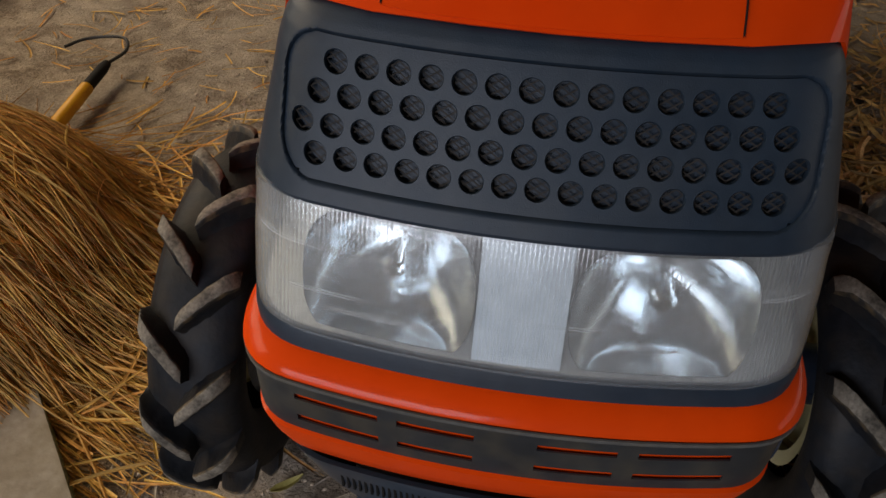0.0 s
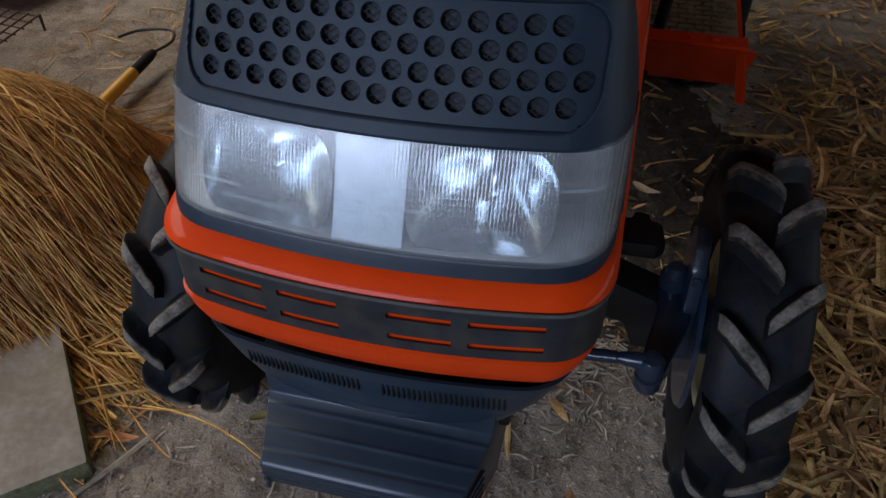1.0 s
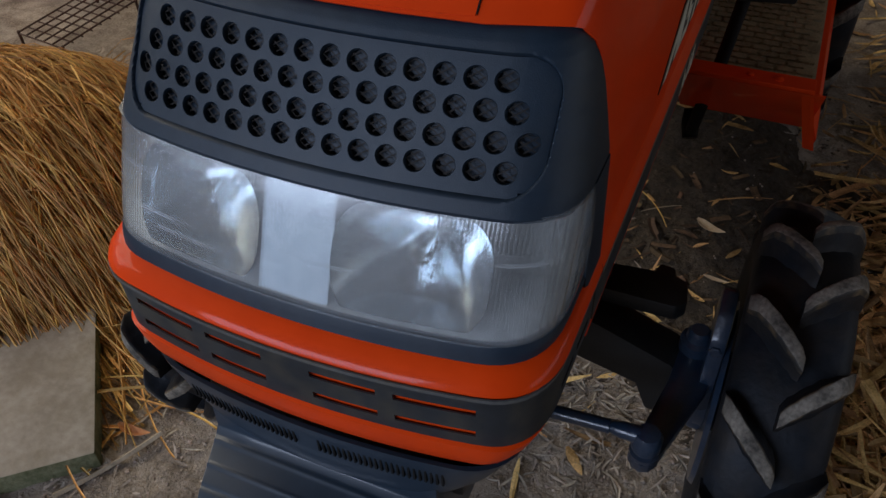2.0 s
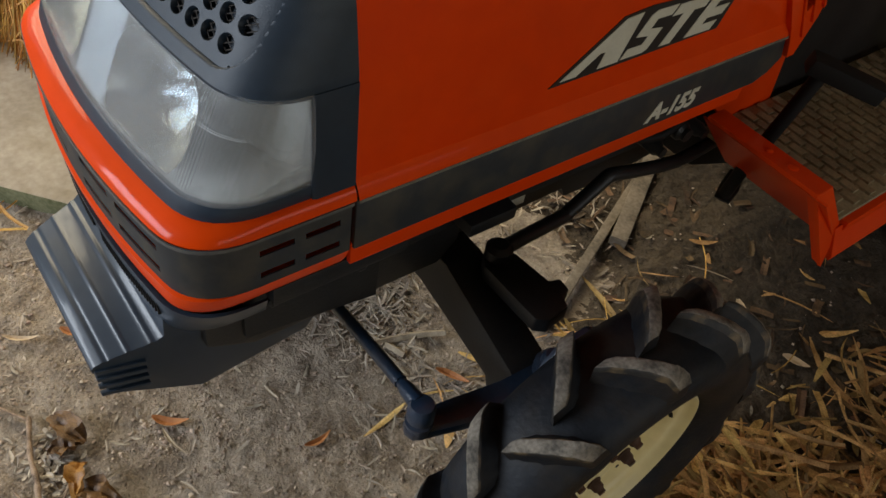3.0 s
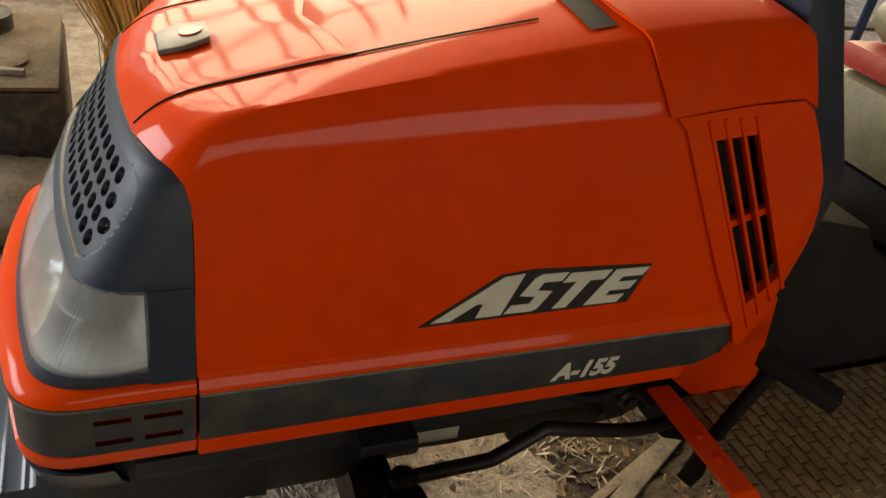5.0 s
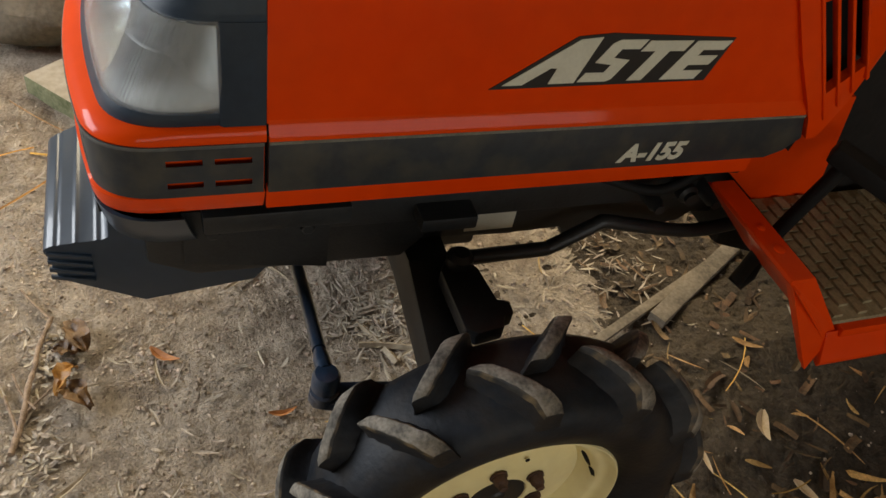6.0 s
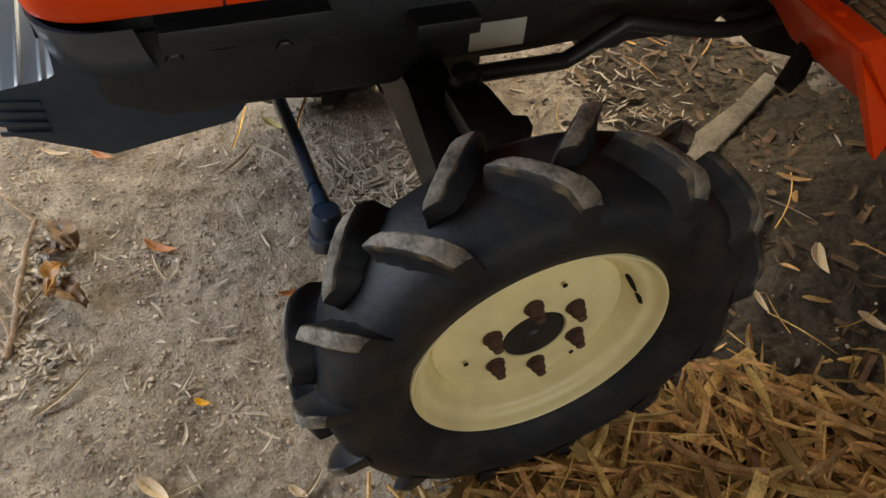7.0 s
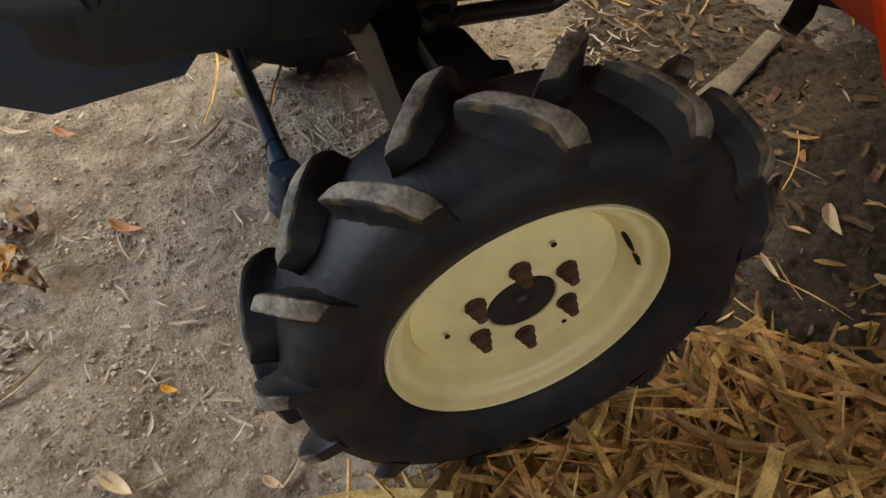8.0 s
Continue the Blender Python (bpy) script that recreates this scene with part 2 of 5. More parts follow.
def turned(profile, axis="x", steps=48, centre=(0, 0, 0)):
    """A profile of (along, radius) pairs turned round an axis through centre."""
    rings = []
    for k in range(steps):
        a = 2 * math.pi * k / steps
        c, s = math.cos(a), math.sin(a)
        rings.append([{"x": (u, r * c, r * s), "y": (r * c, u, r * s), "z": (r * c, r * s, u)}[axis] for u, r in profile])
    bm = loft(rings + [rings[0]])
    bmesh.ops.remove_doubles(bm, verts=bm.verts, dist=1e-5)
    bmesh.ops.translate(bm, vec=centre, verts=bm.verts)
    return bm


def lerp(a, b, t):
    return a + (b - a) * t


def table(rows, z):
    """Values between the rows (key, a, b, ...) of a table."""
    for lo, hi in zip(rows, rows[1:]):
        if z <= hi[0]:
            t = max(0.0, (z - lo[0]) / (hi[0] - lo[0]))
            return [lerp(a, b, t) for a, b in zip(lo[1:], hi[1:])]
    return list(rows[-1][1:])


# ---- ground ----
def ground_z(x, y):
    z = 0.0225 * max(-1.2, min(1.2, x))
    z += 0.022 * math.exp(-((x - 0.42) ** 2 + (y - 1.05) ** 2) / 0.05)
    z += 0.022 * math.exp(-((x + 0.42) ** 2 + (y - 1.05) ** 2) / 0.05)
    z += 0.012 * noise.noise((x * 1.7, y * 1.7, 0)) + 0.007 * noise.noise((x * 6, y * 6, 3)) + 0.0035 * noise.noise((x * 19, y * 19, 5))
    z += 0.0044 * noise.noise((x * 36, y * 36, 8)) + 0.0034 * abs(noise.noise((x * 74, y * 74, 2)))
    z += 0.075 * math.exp(-((x - 0.22) ** 2 + (y - 2.12) ** 2) / 0.07)
    return z


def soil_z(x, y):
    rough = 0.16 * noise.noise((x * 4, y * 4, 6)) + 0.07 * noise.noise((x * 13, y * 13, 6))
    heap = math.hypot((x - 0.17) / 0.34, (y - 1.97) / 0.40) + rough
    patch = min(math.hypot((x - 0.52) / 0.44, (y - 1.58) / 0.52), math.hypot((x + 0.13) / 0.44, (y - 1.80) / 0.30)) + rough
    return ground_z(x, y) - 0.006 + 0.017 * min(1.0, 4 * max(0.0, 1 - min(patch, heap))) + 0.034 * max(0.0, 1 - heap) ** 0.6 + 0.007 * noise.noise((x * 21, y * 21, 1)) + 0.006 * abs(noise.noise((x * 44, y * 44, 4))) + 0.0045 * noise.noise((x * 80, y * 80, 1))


def floor_z(x, y):
    """The dirt's height, with the dark soil that lies on it."""
    if -0.66 < x < 0.97 and 1.05 < y < 2.49:
        return max(ground_z(x, y), soil_z(x, y))
    return ground_z(x, y)


def steps_of(lo, hi, near_lo, near_hi, fine, coarse):
    out = [v for v in np.arange(near_lo, near_hi, fine)]
    v, s = near_lo, fine
    while v > lo:
        s = min(s * 1.25, coarse)
        v -= s
        out.insert(0, v)
    v, s = near_hi, fine
    while v < hi:
        out.append(v)
        s = min(s * 1.25, coarse)
        v += s
    return [float(v) for v in out]


xs, ys = steps_of(-60, 60, -0.85, 0.95, 0.0055, 6), steps_of(-60, 60, 0.3, 2.0, 0.0055, 6)
ground = part("ground", loft([[(x, y, ground_z(x, y)) for x in xs] for y in ys]), DIRT)
tagged(ground, "dry brown trampled dirt floor with small clods", "ground", kind="structure")


# ---- tractor ----
tractor = thing("tractor", (0, 1.1, 0.0), "orange compact farm tractor with slate-grey grille standing on dirt", "tractor")
SEAM = 0.7338


def bend(w, y0, k, rx, ry, y_end, xs_front, n_corner, ys_side):
    """Half of a plan line, from the middle of the nose to the back edge of the side."""
    out = [(x, y0 + k * x * x) for x in xs_front]
    xs, m = w - rx, 2 * k * (w - rx)
    y_s = y0 + k * xs * xs
    p0, p3 = Vector((xs, y_s)), Vector((w, y_s + ry))
    p1, p2 = p0 + Vector((rx * 0.6, rx * 0.6 * m)), p3 - Vector((0, ry * 0.62))
    for i in range(1, n_corner + 1):
        t = i / n_corner
        p = (1 - t) ** 3 * p0 + 3 * (1 - t) ** 2 * t * p1 + 3 * (1 - t) * t * t * p2 + t ** 3 * p3
        out.append((p.x, p.y))
    y_s = out[-1][1]
    for s in ys_side:
        out.append((w, lerp(y_s, y_end, s)))
    return out


def nose_line(w, y0, y_end=SEAM, k=0.53, rx=0.056, ry=0.074, n_front=12, n_corner=9, n_side=4):
    ry = min(ry, y_end - 0.004 - y0 - k * (w - rx) ** 2)
    half = bend(w, y0, k, rx, ry, y_end, [(w - rx) * i / n_front for i in range(n_front + 1)], n_corner, [(i + 1) / n_side for i in range(n_side)])
    return [(-x, y) for x, y in half[:0:-1]] + half


def nose_ring(z, w, y0, **more):
    return [(x, y, z) for x, y in nose_line(w, y0, **more)]


def thicken(bm, by):
    bmesh.ops.recalc_face_normals(bm, faces=bm.faces)
    bmesh.ops.solidify(bm, geom=bm.faces[:], thickness=by)
    return bm


# nose: orange lower lip, rubber band with slots, orange bead, dark surround
lip = [nose_ring(z, w, y0, rx=0.04, ry=0.064) for z, w, y0 in ((0.640, 0.203, 0.556), (0.6405, 0.2085, 0.5455), (0.645, 0.2125, 0.5415), (0.660, 0.2205, 0.538), (0.676, 0.2262, 0.5365), (0.678, 0.2225, 0.540), (0.674, 0.2195, 0.5435), (0.742, 0.2200, 0.5440))]
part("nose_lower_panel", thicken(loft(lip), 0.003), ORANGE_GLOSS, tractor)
bead = [nose_ring(z, w, y0) for z, w, y0 in ((0.7484, 0.2265, 0.546), (0.7484, 0.2318, 0.5395), (0.7508, 0.2336, 0.5365), (0.7565, 0.2330, 0.5395), (0.7625, 0.2305, 0.548), (0.7662, 0.2275, 0.5565), (0.768, 0.2200, 0.565))]
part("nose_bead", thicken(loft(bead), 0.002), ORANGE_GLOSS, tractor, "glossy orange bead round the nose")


def band_half(w, y0):
    xs_front = [0, 0.013, 0.025, 0.046, 0.067, 0.088, 0.104, 0.128, 0.152, 0.176]
    return bend(w, y0, 0.53, w - 0.180, 0.074, SEAM - 0.002, xs_front, 9, [0.02, 0.2, 0.38, 0.5, 0.7, 0.88, 1.0])


def nose_band():
    bm = bmesh.new()
    zs = [0.6765, 0.6785, 0.6905, 0.6983, 0.7197, 0.7275, 0.741, 0.7445, 0.7484]
    push = [-0.003, 0, 0, 0, 0, 0, 0, 0.0042, 0.0042]
    rows = []
    for z, d in zip(zs, push):
        half = band_half(0.2290 + d, 0.5395 - d)
        rows.append([bm.verts.new((x, y, z)) for x, y in [(-x, y) for x, y in half[:0:-1]] + half])
    n = len(rows[0])
    mid = n // 2
    slots = {2, 3, 4, 6, 7, 8, 19, 20, 22, 23}
    for r in range(len(zs) - 1):
        for i in range(n - 1):
            k = i - mid if i >= mid else mid - 1 - i
            if r in (2, 4) and k in slots:
                continue
            bm.faces.new((rows[r][i], rows[r][i + 1], rows[r + 1][i + 1], rows[r + 1][i]))
    thicken(bm, 0.0018)
    for f in bm.faces:
        f.material_index = 1 if f.calc_center_median().z > 0.7415 else 0
    return bm


part("nose_band", nose_band(), (BELT, BELT_EDGE), tractor, "dark rubber band with cooling slots")
sur = [nose_ring(z, w, y0) for z, w, y0 in ((0.762, 0.215, 0.568), (0.766, 0.2245, 0.5575), (0.772, 0.2262, 0.5600), (0.778, 0.2265, 0.5625), (0.7815, 0.2258, 0.5645), (0.7815, 0.218, 0.574))]
part("lamp_surround", loft(sur), SLATE, tractor)

# cowl with the grille
COWL = [(0.8806, 0.2245, 0.6073), (0.889, 0.2240, 0.6122), (0.920, 0.2190, 0.6301), (0.947, 0.2142, 0.6457), (0.968, 0.2088, 0.6578), (0.983, 0.2030, 0.6665), (0.993, 0.1965, 0.6735), (0.9985, 0.1890, 0.6790), (1.0005, 0.1800, 0.6840)]


@functools.lru_cache(None)
def cowl_line(z):
    w, y0 = table(COWL, z)
    return [p for p in nose_line(w, y0, n_front=40, n_corner=30) if p[0] >= 0]


def cowl_point(x, z):
    """The cowl's face at x and height z."""
    line = cowl_line(round(z, 6))
    for (xa, ya), (xb, yb) in zip(line, line[1:]):
        if abs(x) <= xb:
            return Vector((x, lerp(ya, yb, (abs(x) - xa) / max(xb - xa, 1e-9)), z))
    return Vector((x, line[-1][1], z))


def cowl_shell():
    zs = [0.8806 + 0.1199 * i / 90 for i in range(91)]
    rings = []
    for z in zs:
        w, y0 = table(COWL, z)
        ring = []
        for x, y in nose_line(w, y0, n_front=110, n_corner=48, n_side=6):
            cx, cz, hx, hz, r = 0.0, 0.9395, 0.1942, 0.0472, 0.030
            d = math.hypot(max(abs(x - cx) - hx + r, 0), max(abs(z - cz) - hz + r, 0)) - r
            t = max(0.0, min(1.0, -d / 0.004))
            ring.append((x, y + 0.0125 * t, z - 0.006 * t))
        rings.append(ring)
    rings.append(nose_ring(0.9985, 0.170, 0.705, n_front=110, n_corner=48, n_side=6))
    return loft(rings)


cowl = part("cowl", cowl_shell(), SLATE, tractor, "slate-grey moulded plastic cowl", smooth=50)
under = [nose_ring(z, w, y0) for z, w, y0 in ((0.8806, 0.2245, 0.6073), (0.8776, 0.2238, 0.6073), (0.8786, 0.216, 0.6183))]
part("cowl_lip", loft(under), SLATE, tractor)
# added unseen black plate that keeps the seam behind the cowl dark
part("seam_blackout", plate([(-0.216, 0.665), (0.216, 0.665), (0.214, 0.86), (0.200, 0.94), (0.185, 0.985), (-0.185, 0.985), (-0.200, 0.94), (-0.214, 0.86)], [], "y", 0.736, 0.742), BLACK, tractor)
for side in (-1, 1):
    post = [[(side * (x - 0.034 * (z - 0.768)), y, z) for x, y in ((0.221, 0.690), (0.2275, 0.688), (0.2295, 0.692), (0.2295, SEAM))] for z in (0.768, 0.81, 0.85, 0.882)]
    part("lamp_post", thicken(loft(post), 0.002), SLATE, tractor)

STEP, HOLE = 0.0236, 0.0086
ROWS_OF_HOLES = ((14, 0.9698), (15, 0.950), (16, 0.930), (15, 0.9108))


def grille_panel():
    """A plate with four rows of round holes, each hole in a cell of its own."""
    bm = bmesh.new()
    def at(x, z, deep=0.0):
        p = cowl_point(x, z)
        return bm.verts.new((p.x, p.y + 0.0035 + deep, p.z - 0.0018 - deep * 0.6))
    z_mid = [0.9850] + [(a[1] + b[1]) / 2 for a, b in zip(ROWS_OF_HOLES, ROWS_OF_HOLES[1:])] + [0.8940]
    def side(x0, z0, z1, sign):
        """From the outermost cell to the panel's rounded edge."""
        n = 6
        zs = [lerp(z0, z1, i / n) for i in range(n + 1)]
        edge = [0.1645 + math.sqrt(max(0.0, 0.028 ** 2 - max(0.0, abs(z - 0.9395) - 0.0180) ** 2)) for z in zs]
        for i in range(n):
            for k in range(5):
                a, b = k / 5, (k + 1) / 5
                quad = [at(lerp(x0, sign * edge[i], a), zs[i]), at(lerp(x0, sign * edge[i], b), zs[i]), at(lerp(x0, sign * edge[i + 1], b), zs[i + 1]), at(lerp(x0, sign * edge[i + 1], a), zs[i + 1])]
                bm.faces.new(quad[::sign])
    for (n, zc), top, bottom in zip(ROWS_OF_HOLES, z_mid, z_mid[1:]):
        first = -(n - 1) / 2 * STEP
        side(first - STEP / 2, bottom, top, -1)
        side(-first + STEP / 2, bottom, top, 1)
        for i in range(n):
            xc, hx = first + i * STEP, STEP / 2
            edge, ring, deep, back = [], [], [], []
            for k in range(24):
                a = 2 * math.pi * k / 24
                c, s = math.cos(a), math.sin(a)
                f = 1 / max(abs(c), abs(s), 0.7071)
                ez = zc + s * f * ((top - zc) if s > 0 else (zc - bottom))
                edge.append(at(xc + c * f * hx, ez))
                ring.append(at(xc + HOLE * 1.08 * c, zc + HOLE * 0.92 * s))
                deep.append(at(xc + HOLE * c, zc + HOLE * 0.85 * s, 0.0012))
                back.append(at(xc + HOLE * c, zc + HOLE * 0.85 * s, 0.006))
            for k in range(24):
                j = (k + 1) % 24
                for u, v in ((edge, ring), (ring, deep), (deep, back)):
                    bm.faces.new((u[k], u[j], v[j], v[k]))
    bmesh.ops.remove_doubles(bm, verts=bm.verts, dist=2e-5)
    return bm


part("grille_panel", grille_panel(), SLATE, cowl, "slate plastic panel pierced by rows of round holes", outward=False)


def grille_screen():
    bm = bmesh.new()
    def strip(x0, z0, x1, z1):
        a, b = cowl_point(x0, z0), cowl_point(x1, z1)
        off = Vector((0, 0.0078, -0.004))
        side = (b - a).cross(Vector((0, -1, 0.7))).normalized() * 0.0005
        v = [bm.verts.new(p + off) for p in (a - side, b - side, b + side, a + side)]
        bm.faces.new(v)
    for z in range(30):
        zz = 0.894 + z * 0.0031
        for i in range(70):
            x = -0.195 + i * 0.0055
            up = 1 if (z + i) % 2 else -1
            strip(x, zz - up * 0.0016, x + 0.0055, zz + up * 0.0016)
    return bm


part("grille_screen", grille_screen(), surface("dark_screen_wire", (0.026, 0.023, 0.020), (0.045, 0.039, 0.034), 0.7, 30, gloss=0.2), cowl, "fine dark expanded-metal screen", smooth=0)
# added black sheet that paints the dark depth behind the grille holes
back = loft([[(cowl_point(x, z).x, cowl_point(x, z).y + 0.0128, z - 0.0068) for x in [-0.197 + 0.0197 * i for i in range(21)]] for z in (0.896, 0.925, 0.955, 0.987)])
part("grille_shade_sheet", back, BLACK, cowl)


# headlamp
def lens_material():
    m, n, l, bsdf = material("ribbed_clear_lens")
    out = n["Material Output"]
    co, wave = n.new("ShaderNodeTexCoord"), n.new("ShaderNodeTexWave")
    wave.bands_direction = "X"
    wave.inputs["Scale"].default_value = 92
    wave.inputs["Distortion"].default_value = 0.0
    l.new(co.outputs["Object"], wave.inputs["Vector"])
    clear, gloss, haze = n.new("ShaderNodeBsdfTransparent"), n.new("ShaderNodeBsdfGlossy"), n.new("ShaderNodeBsdfDiffuse")
    clear.inputs["Color"].default_value = (0.93, 0.95, 0.95, 1)
    ribs, bent, seen = n.new("ShaderNodeBump"), n.new("ShaderNodeBsdfRefraction"), n.new("ShaderNodeMixShader")
    ribs.inputs["Strength"].default_value, ribs.inputs["Distance"].default_value = 0.26, 0.0008
    l.new(wave.outputs["Fac"], ribs.inputs["Height"])
    rows, steps = n.new("ShaderNodeTexWave"), n.new("ShaderNodeBump")
    rows.bands_direction = "Z"
    rows.inputs["Scale"].default_value = 62
    rows.inputs["Distortion"].default_value = 0.4
    l.new(co.outputs["Object"], rows.inputs["Vector"])
    l.new(rows.outputs["Fac"], steps.inputs["Height"])
    steps.inputs["Strength"].default_value, steps.inputs["Distance"].default_value = 0.04, 0.0008
    l.new(steps.outputs["Normal"], ribs.inputs["Normal"])
    l.new(ribs.outputs["Normal"], bent.inputs["Normal"])
    bent.inputs["Roughness"].default_value, bent.inputs["IOR"].default_value = 0.04, 1.3
    bent.inputs["Color"].default_value = (0.93, 0.95, 0.95, 1)
    seen.inputs[0].default_value = 0.6
    l.new(clear.outputs[0], seen.inputs[1])
    l.new(bent.outputs[0], seen.inputs[2])
    l.new(ribs.outputs["Normal"], gloss.inputs["Normal"])
    gloss.inputs["Roughness"].default_value = 0.12
    haze.inputs["Color"].default_value = (0.80, 0.84, 0.87, 1)
    grime, ramp = n.new("ShaderNodeTexNoise"), n.new("ShaderNodeMapRange")
    grime.inputs["Scale"].default_value, grime.inputs["Detail"].default_value = 9, 5
    l.new(co.outputs["Object"], grime.inputs["Vector"])
    ramp.inputs["To Min"].default_value, ramp.inputs["To Max"].default_value = 0.01, 0.13
    l.new(grime.outputs["Fac"], ramp.inputs["Value"])
    stretch, scratch, cut = n.new("ShaderNodeMapping"), n.new("ShaderNodeTexNoise"), n.new("ShaderNodeMapRange")
    stretch.inputs["Scale"].default_value = (4, 4, 260)
    scratch.inputs["Scale"].default_value, scratch.inputs["Detail"].default_value = 1.0, 3
    cut.inputs["From Min"].default_value, cut.inputs["From Max"].default_value, cut.inputs["To Max"].default_value = 0.62, 0.72, 0.28
    l.new(co.outputs["Object"], stretch.inputs["Vector"])
    l.new(stretch.outputs[0], scratch.inputs["Vector"])
    l.new(scratch.outputs["Fac"], cut.inputs["Value"])
    flute, add, total = n.new("ShaderNodeMapRange"), n.new("ShaderNodeMath"), n.new("ShaderNodeMath")
    flute.inputs["To Min"].default_value, flute.inputs["To Max"].default_value = 0.0, 0.05
    l.new(wave.outputs["Fac"], flute.inputs["Value"])
    l.new(ramp.outputs["Result"], add.inputs[0])
    l.new(cut.outputs["Result"], add.inputs[1])
    l.new(add.outputs[0], total.inputs[0])
    l.new(flute.outputs["Result"], total.inputs[1])
    a, b, fres = n.new("ShaderNodeMixShader"), n.new("ShaderNodeMixShader"), n.new("ShaderNodeLayerWeight")
    steep, amount = n.new("ShaderNodeMath"), n.new("ShaderNodeMath")
    steep.operation, steep.inputs[1].default_value = "POWER", 4.0
    amount.operation, amount.inputs[1].default_value, amount.inputs[2].default_value = "MULTIPLY_ADD", 0.85, 0.05
    l.new(fres.outputs["Facing"], steep.inputs[0])
    l.new(steep.outputs[0], amount.inputs[0])
    l.new(total.outputs[0], a.inputs[0])
    l.new(seen.outputs[0], a.inputs[1])
    l.new(haze.outputs[0], a.inputs[2])
    l.new(amount.outputs[0], b.inputs[0])
    l.new(a.outputs[0], b.inputs[1])
    l.new(gloss.outputs[0], b.inputs[2])
    l.new(b.outputs[0], out.inputs["Surface"])
    return m


LENS = lens_material()
FROST = surface("frosted_lens_panel", (0.30, 0.34, 0.38), (0.42, 0.47, 0.52), 0.3, 6)
CHROME = surface("chromed_reflector", (0.66, 0.70, 0.73), (0.80, 0.83, 0.85), 0.13, 8, metal=1.0, bump=0.0003, bump_scale=30)
LAMP_GREY = surface("grey_lamp_housing", (0.24, 0.245, 0.24), (0.36, 0.365, 0.355), 0.4, 12)
LENS_ROWS = [(0.779, 0.2245, 0.5632), (0.790, 0.2268, 0.5680), (0.830, 0.2275, 0.5855), (0.868, 0.2262, 0.6025), (0.882, 0.2245, 0.6095)]
lens = thicken(loft([nose_ring(lerp(0.779, 0.882, i / 8), *table(LENS_ROWS, lerp(0.779, 0.882, i / 8)), y_end=0.691, n_front=24) for i in range(9)]), 0.0025)
headlamp = part("headlamp", lens, LENS, tractor, "wide clear ribbed headlamp lens, slightly hazed")
headlamp.visible_shadow = False


def lens_inside(x, z, deep):
    w, y0 = table(LENS_ROWS, z)
    return (x, y0 + 0.53 * x * x + deep, z)


def housing():
    """The lamp's grey tray behind the lens, with a recess for each reflector."""
    rings = []
    for i in range(8):
        z = lerp(0.781, 0.880, i / 7)
        w, y0 = table(LENS_ROWS, z)
        rings.append([(x, max(y, 0.0) + 0.078 - 0.075 * (i in (0, 7)), z) for x, y in nose_line(w - 0.006, y0, y_end=0.66)])
    return loft(rings)


part("lamp_tray", housing(), LAMP_GREY, headlamp, "grey inner lamp tray")
for side in (-1, 1):
    rings = []
    for i in range(15):
        r = max(i / 14, 0.02)
        ring = []
        for k in range(40):
            a = 2 * math.pi * k / 40
            c, s = math.cos(a), math.sin(a)
            x, z = 0.103 + 0.068 * r * math.copysign(abs(c) ** 0.62, c), 0.829 + 0.052 * r * math.copysign(abs(s) ** 0.75, s)
            ring.append(lens_inside(side * x, max(0.7885, min(0.8745, z)), 0.008 + 0.056 * (1 - r * r) - 0.006 * (r > 0.95)))
        rings.append(ring)
    reflector = part("reflector", loft(rings, closed=True), CHROME, headlamp, "bright chromed reflector bowl")
    part("bulb_shield", turned([(0.610, 0.0), (0.610, 0.007), (0.614, 0.0105), (0.630, 0.0105), (0.640, 0.008), (0.668, 0.007)], "y", 20, (side * 0.103, 0.0, 0.829)), CHROME, reflector)
clear = loft([[lens_inside(x, z, 0.006) for x in [-0.034 + 0.0034 * i for i in range(21)]] for z in (0.783, 0.805, 0.835, 0.865, 0.879)])
part("centre_panel", clear, FROST, headlamp, "frosted ribbed centre panel")

# hood: half section at the front and at the rear edge
HOOD = [  # x, y, z at the front edge; x, y, z at the rear; the rise just behind the front edge
    (0.2256, 0.735, 0.767, 0.2262, 1.432, 0.767, 0.0),
    (0.2242, 0.735, 0.84, 0.2290, 1.380, 0.84, 0.0),
    (0.2195, 0.735, 0.90, 0.2310, 1.322, 0.93, 0.0),
    (0.2130, 0.735, 0.945, 0.2300, 1.250, 1.045, 0.003),
    (0.2085, 0.732, 0.970, 0.2275, 1.226, 1.062, 0.014),
    (0.2045, 0.728, 0.984, 0.2220, 1.219, 1.076, 0.024),
    (0.1970, 0.718, 0.9965, 0.2020, 1.202, 1.119, 0.036),
    (0.1910, 0.713, 0.9990, 0.1960, 1.198, 1.129, 0.036),
    (0.1820, 0.7065, 1.0010, 0.1870, 1.194, 1.1335, 0.032),
    (0.1300, 0.6885, 1.0025, 0.1300, 1.185, 1.140, 0.024),
    (0.0600, 0.6815, 1.0030, 0.0600, 1.180, 1.145, 0.022),
    (0.0000, 0.6795, 1.0030, 0.0000, 1.178, 1.147, 0.022),
]


def brow(t):
    """How much of the rise behind the hood's front edge is reached at t along it."""
    u = max(0.0, min(1.0, t / 0.16))
    return 1 - (1 - u) ** 3


def hood_ring(t):
    half = []
    for x0, y0, z0, x1, y1, z1, rise in HOOD:
        half.append((lerp(x0, x1, t), lerp(y0, y1, t), lerp(z0 + rise * brow(t), z1, t) + 0.004 * math.sin(math.pi * t) * (z0 > 0.95)))
    return half + [(-x, y, z) for x, y, z in half[-2::-1]]


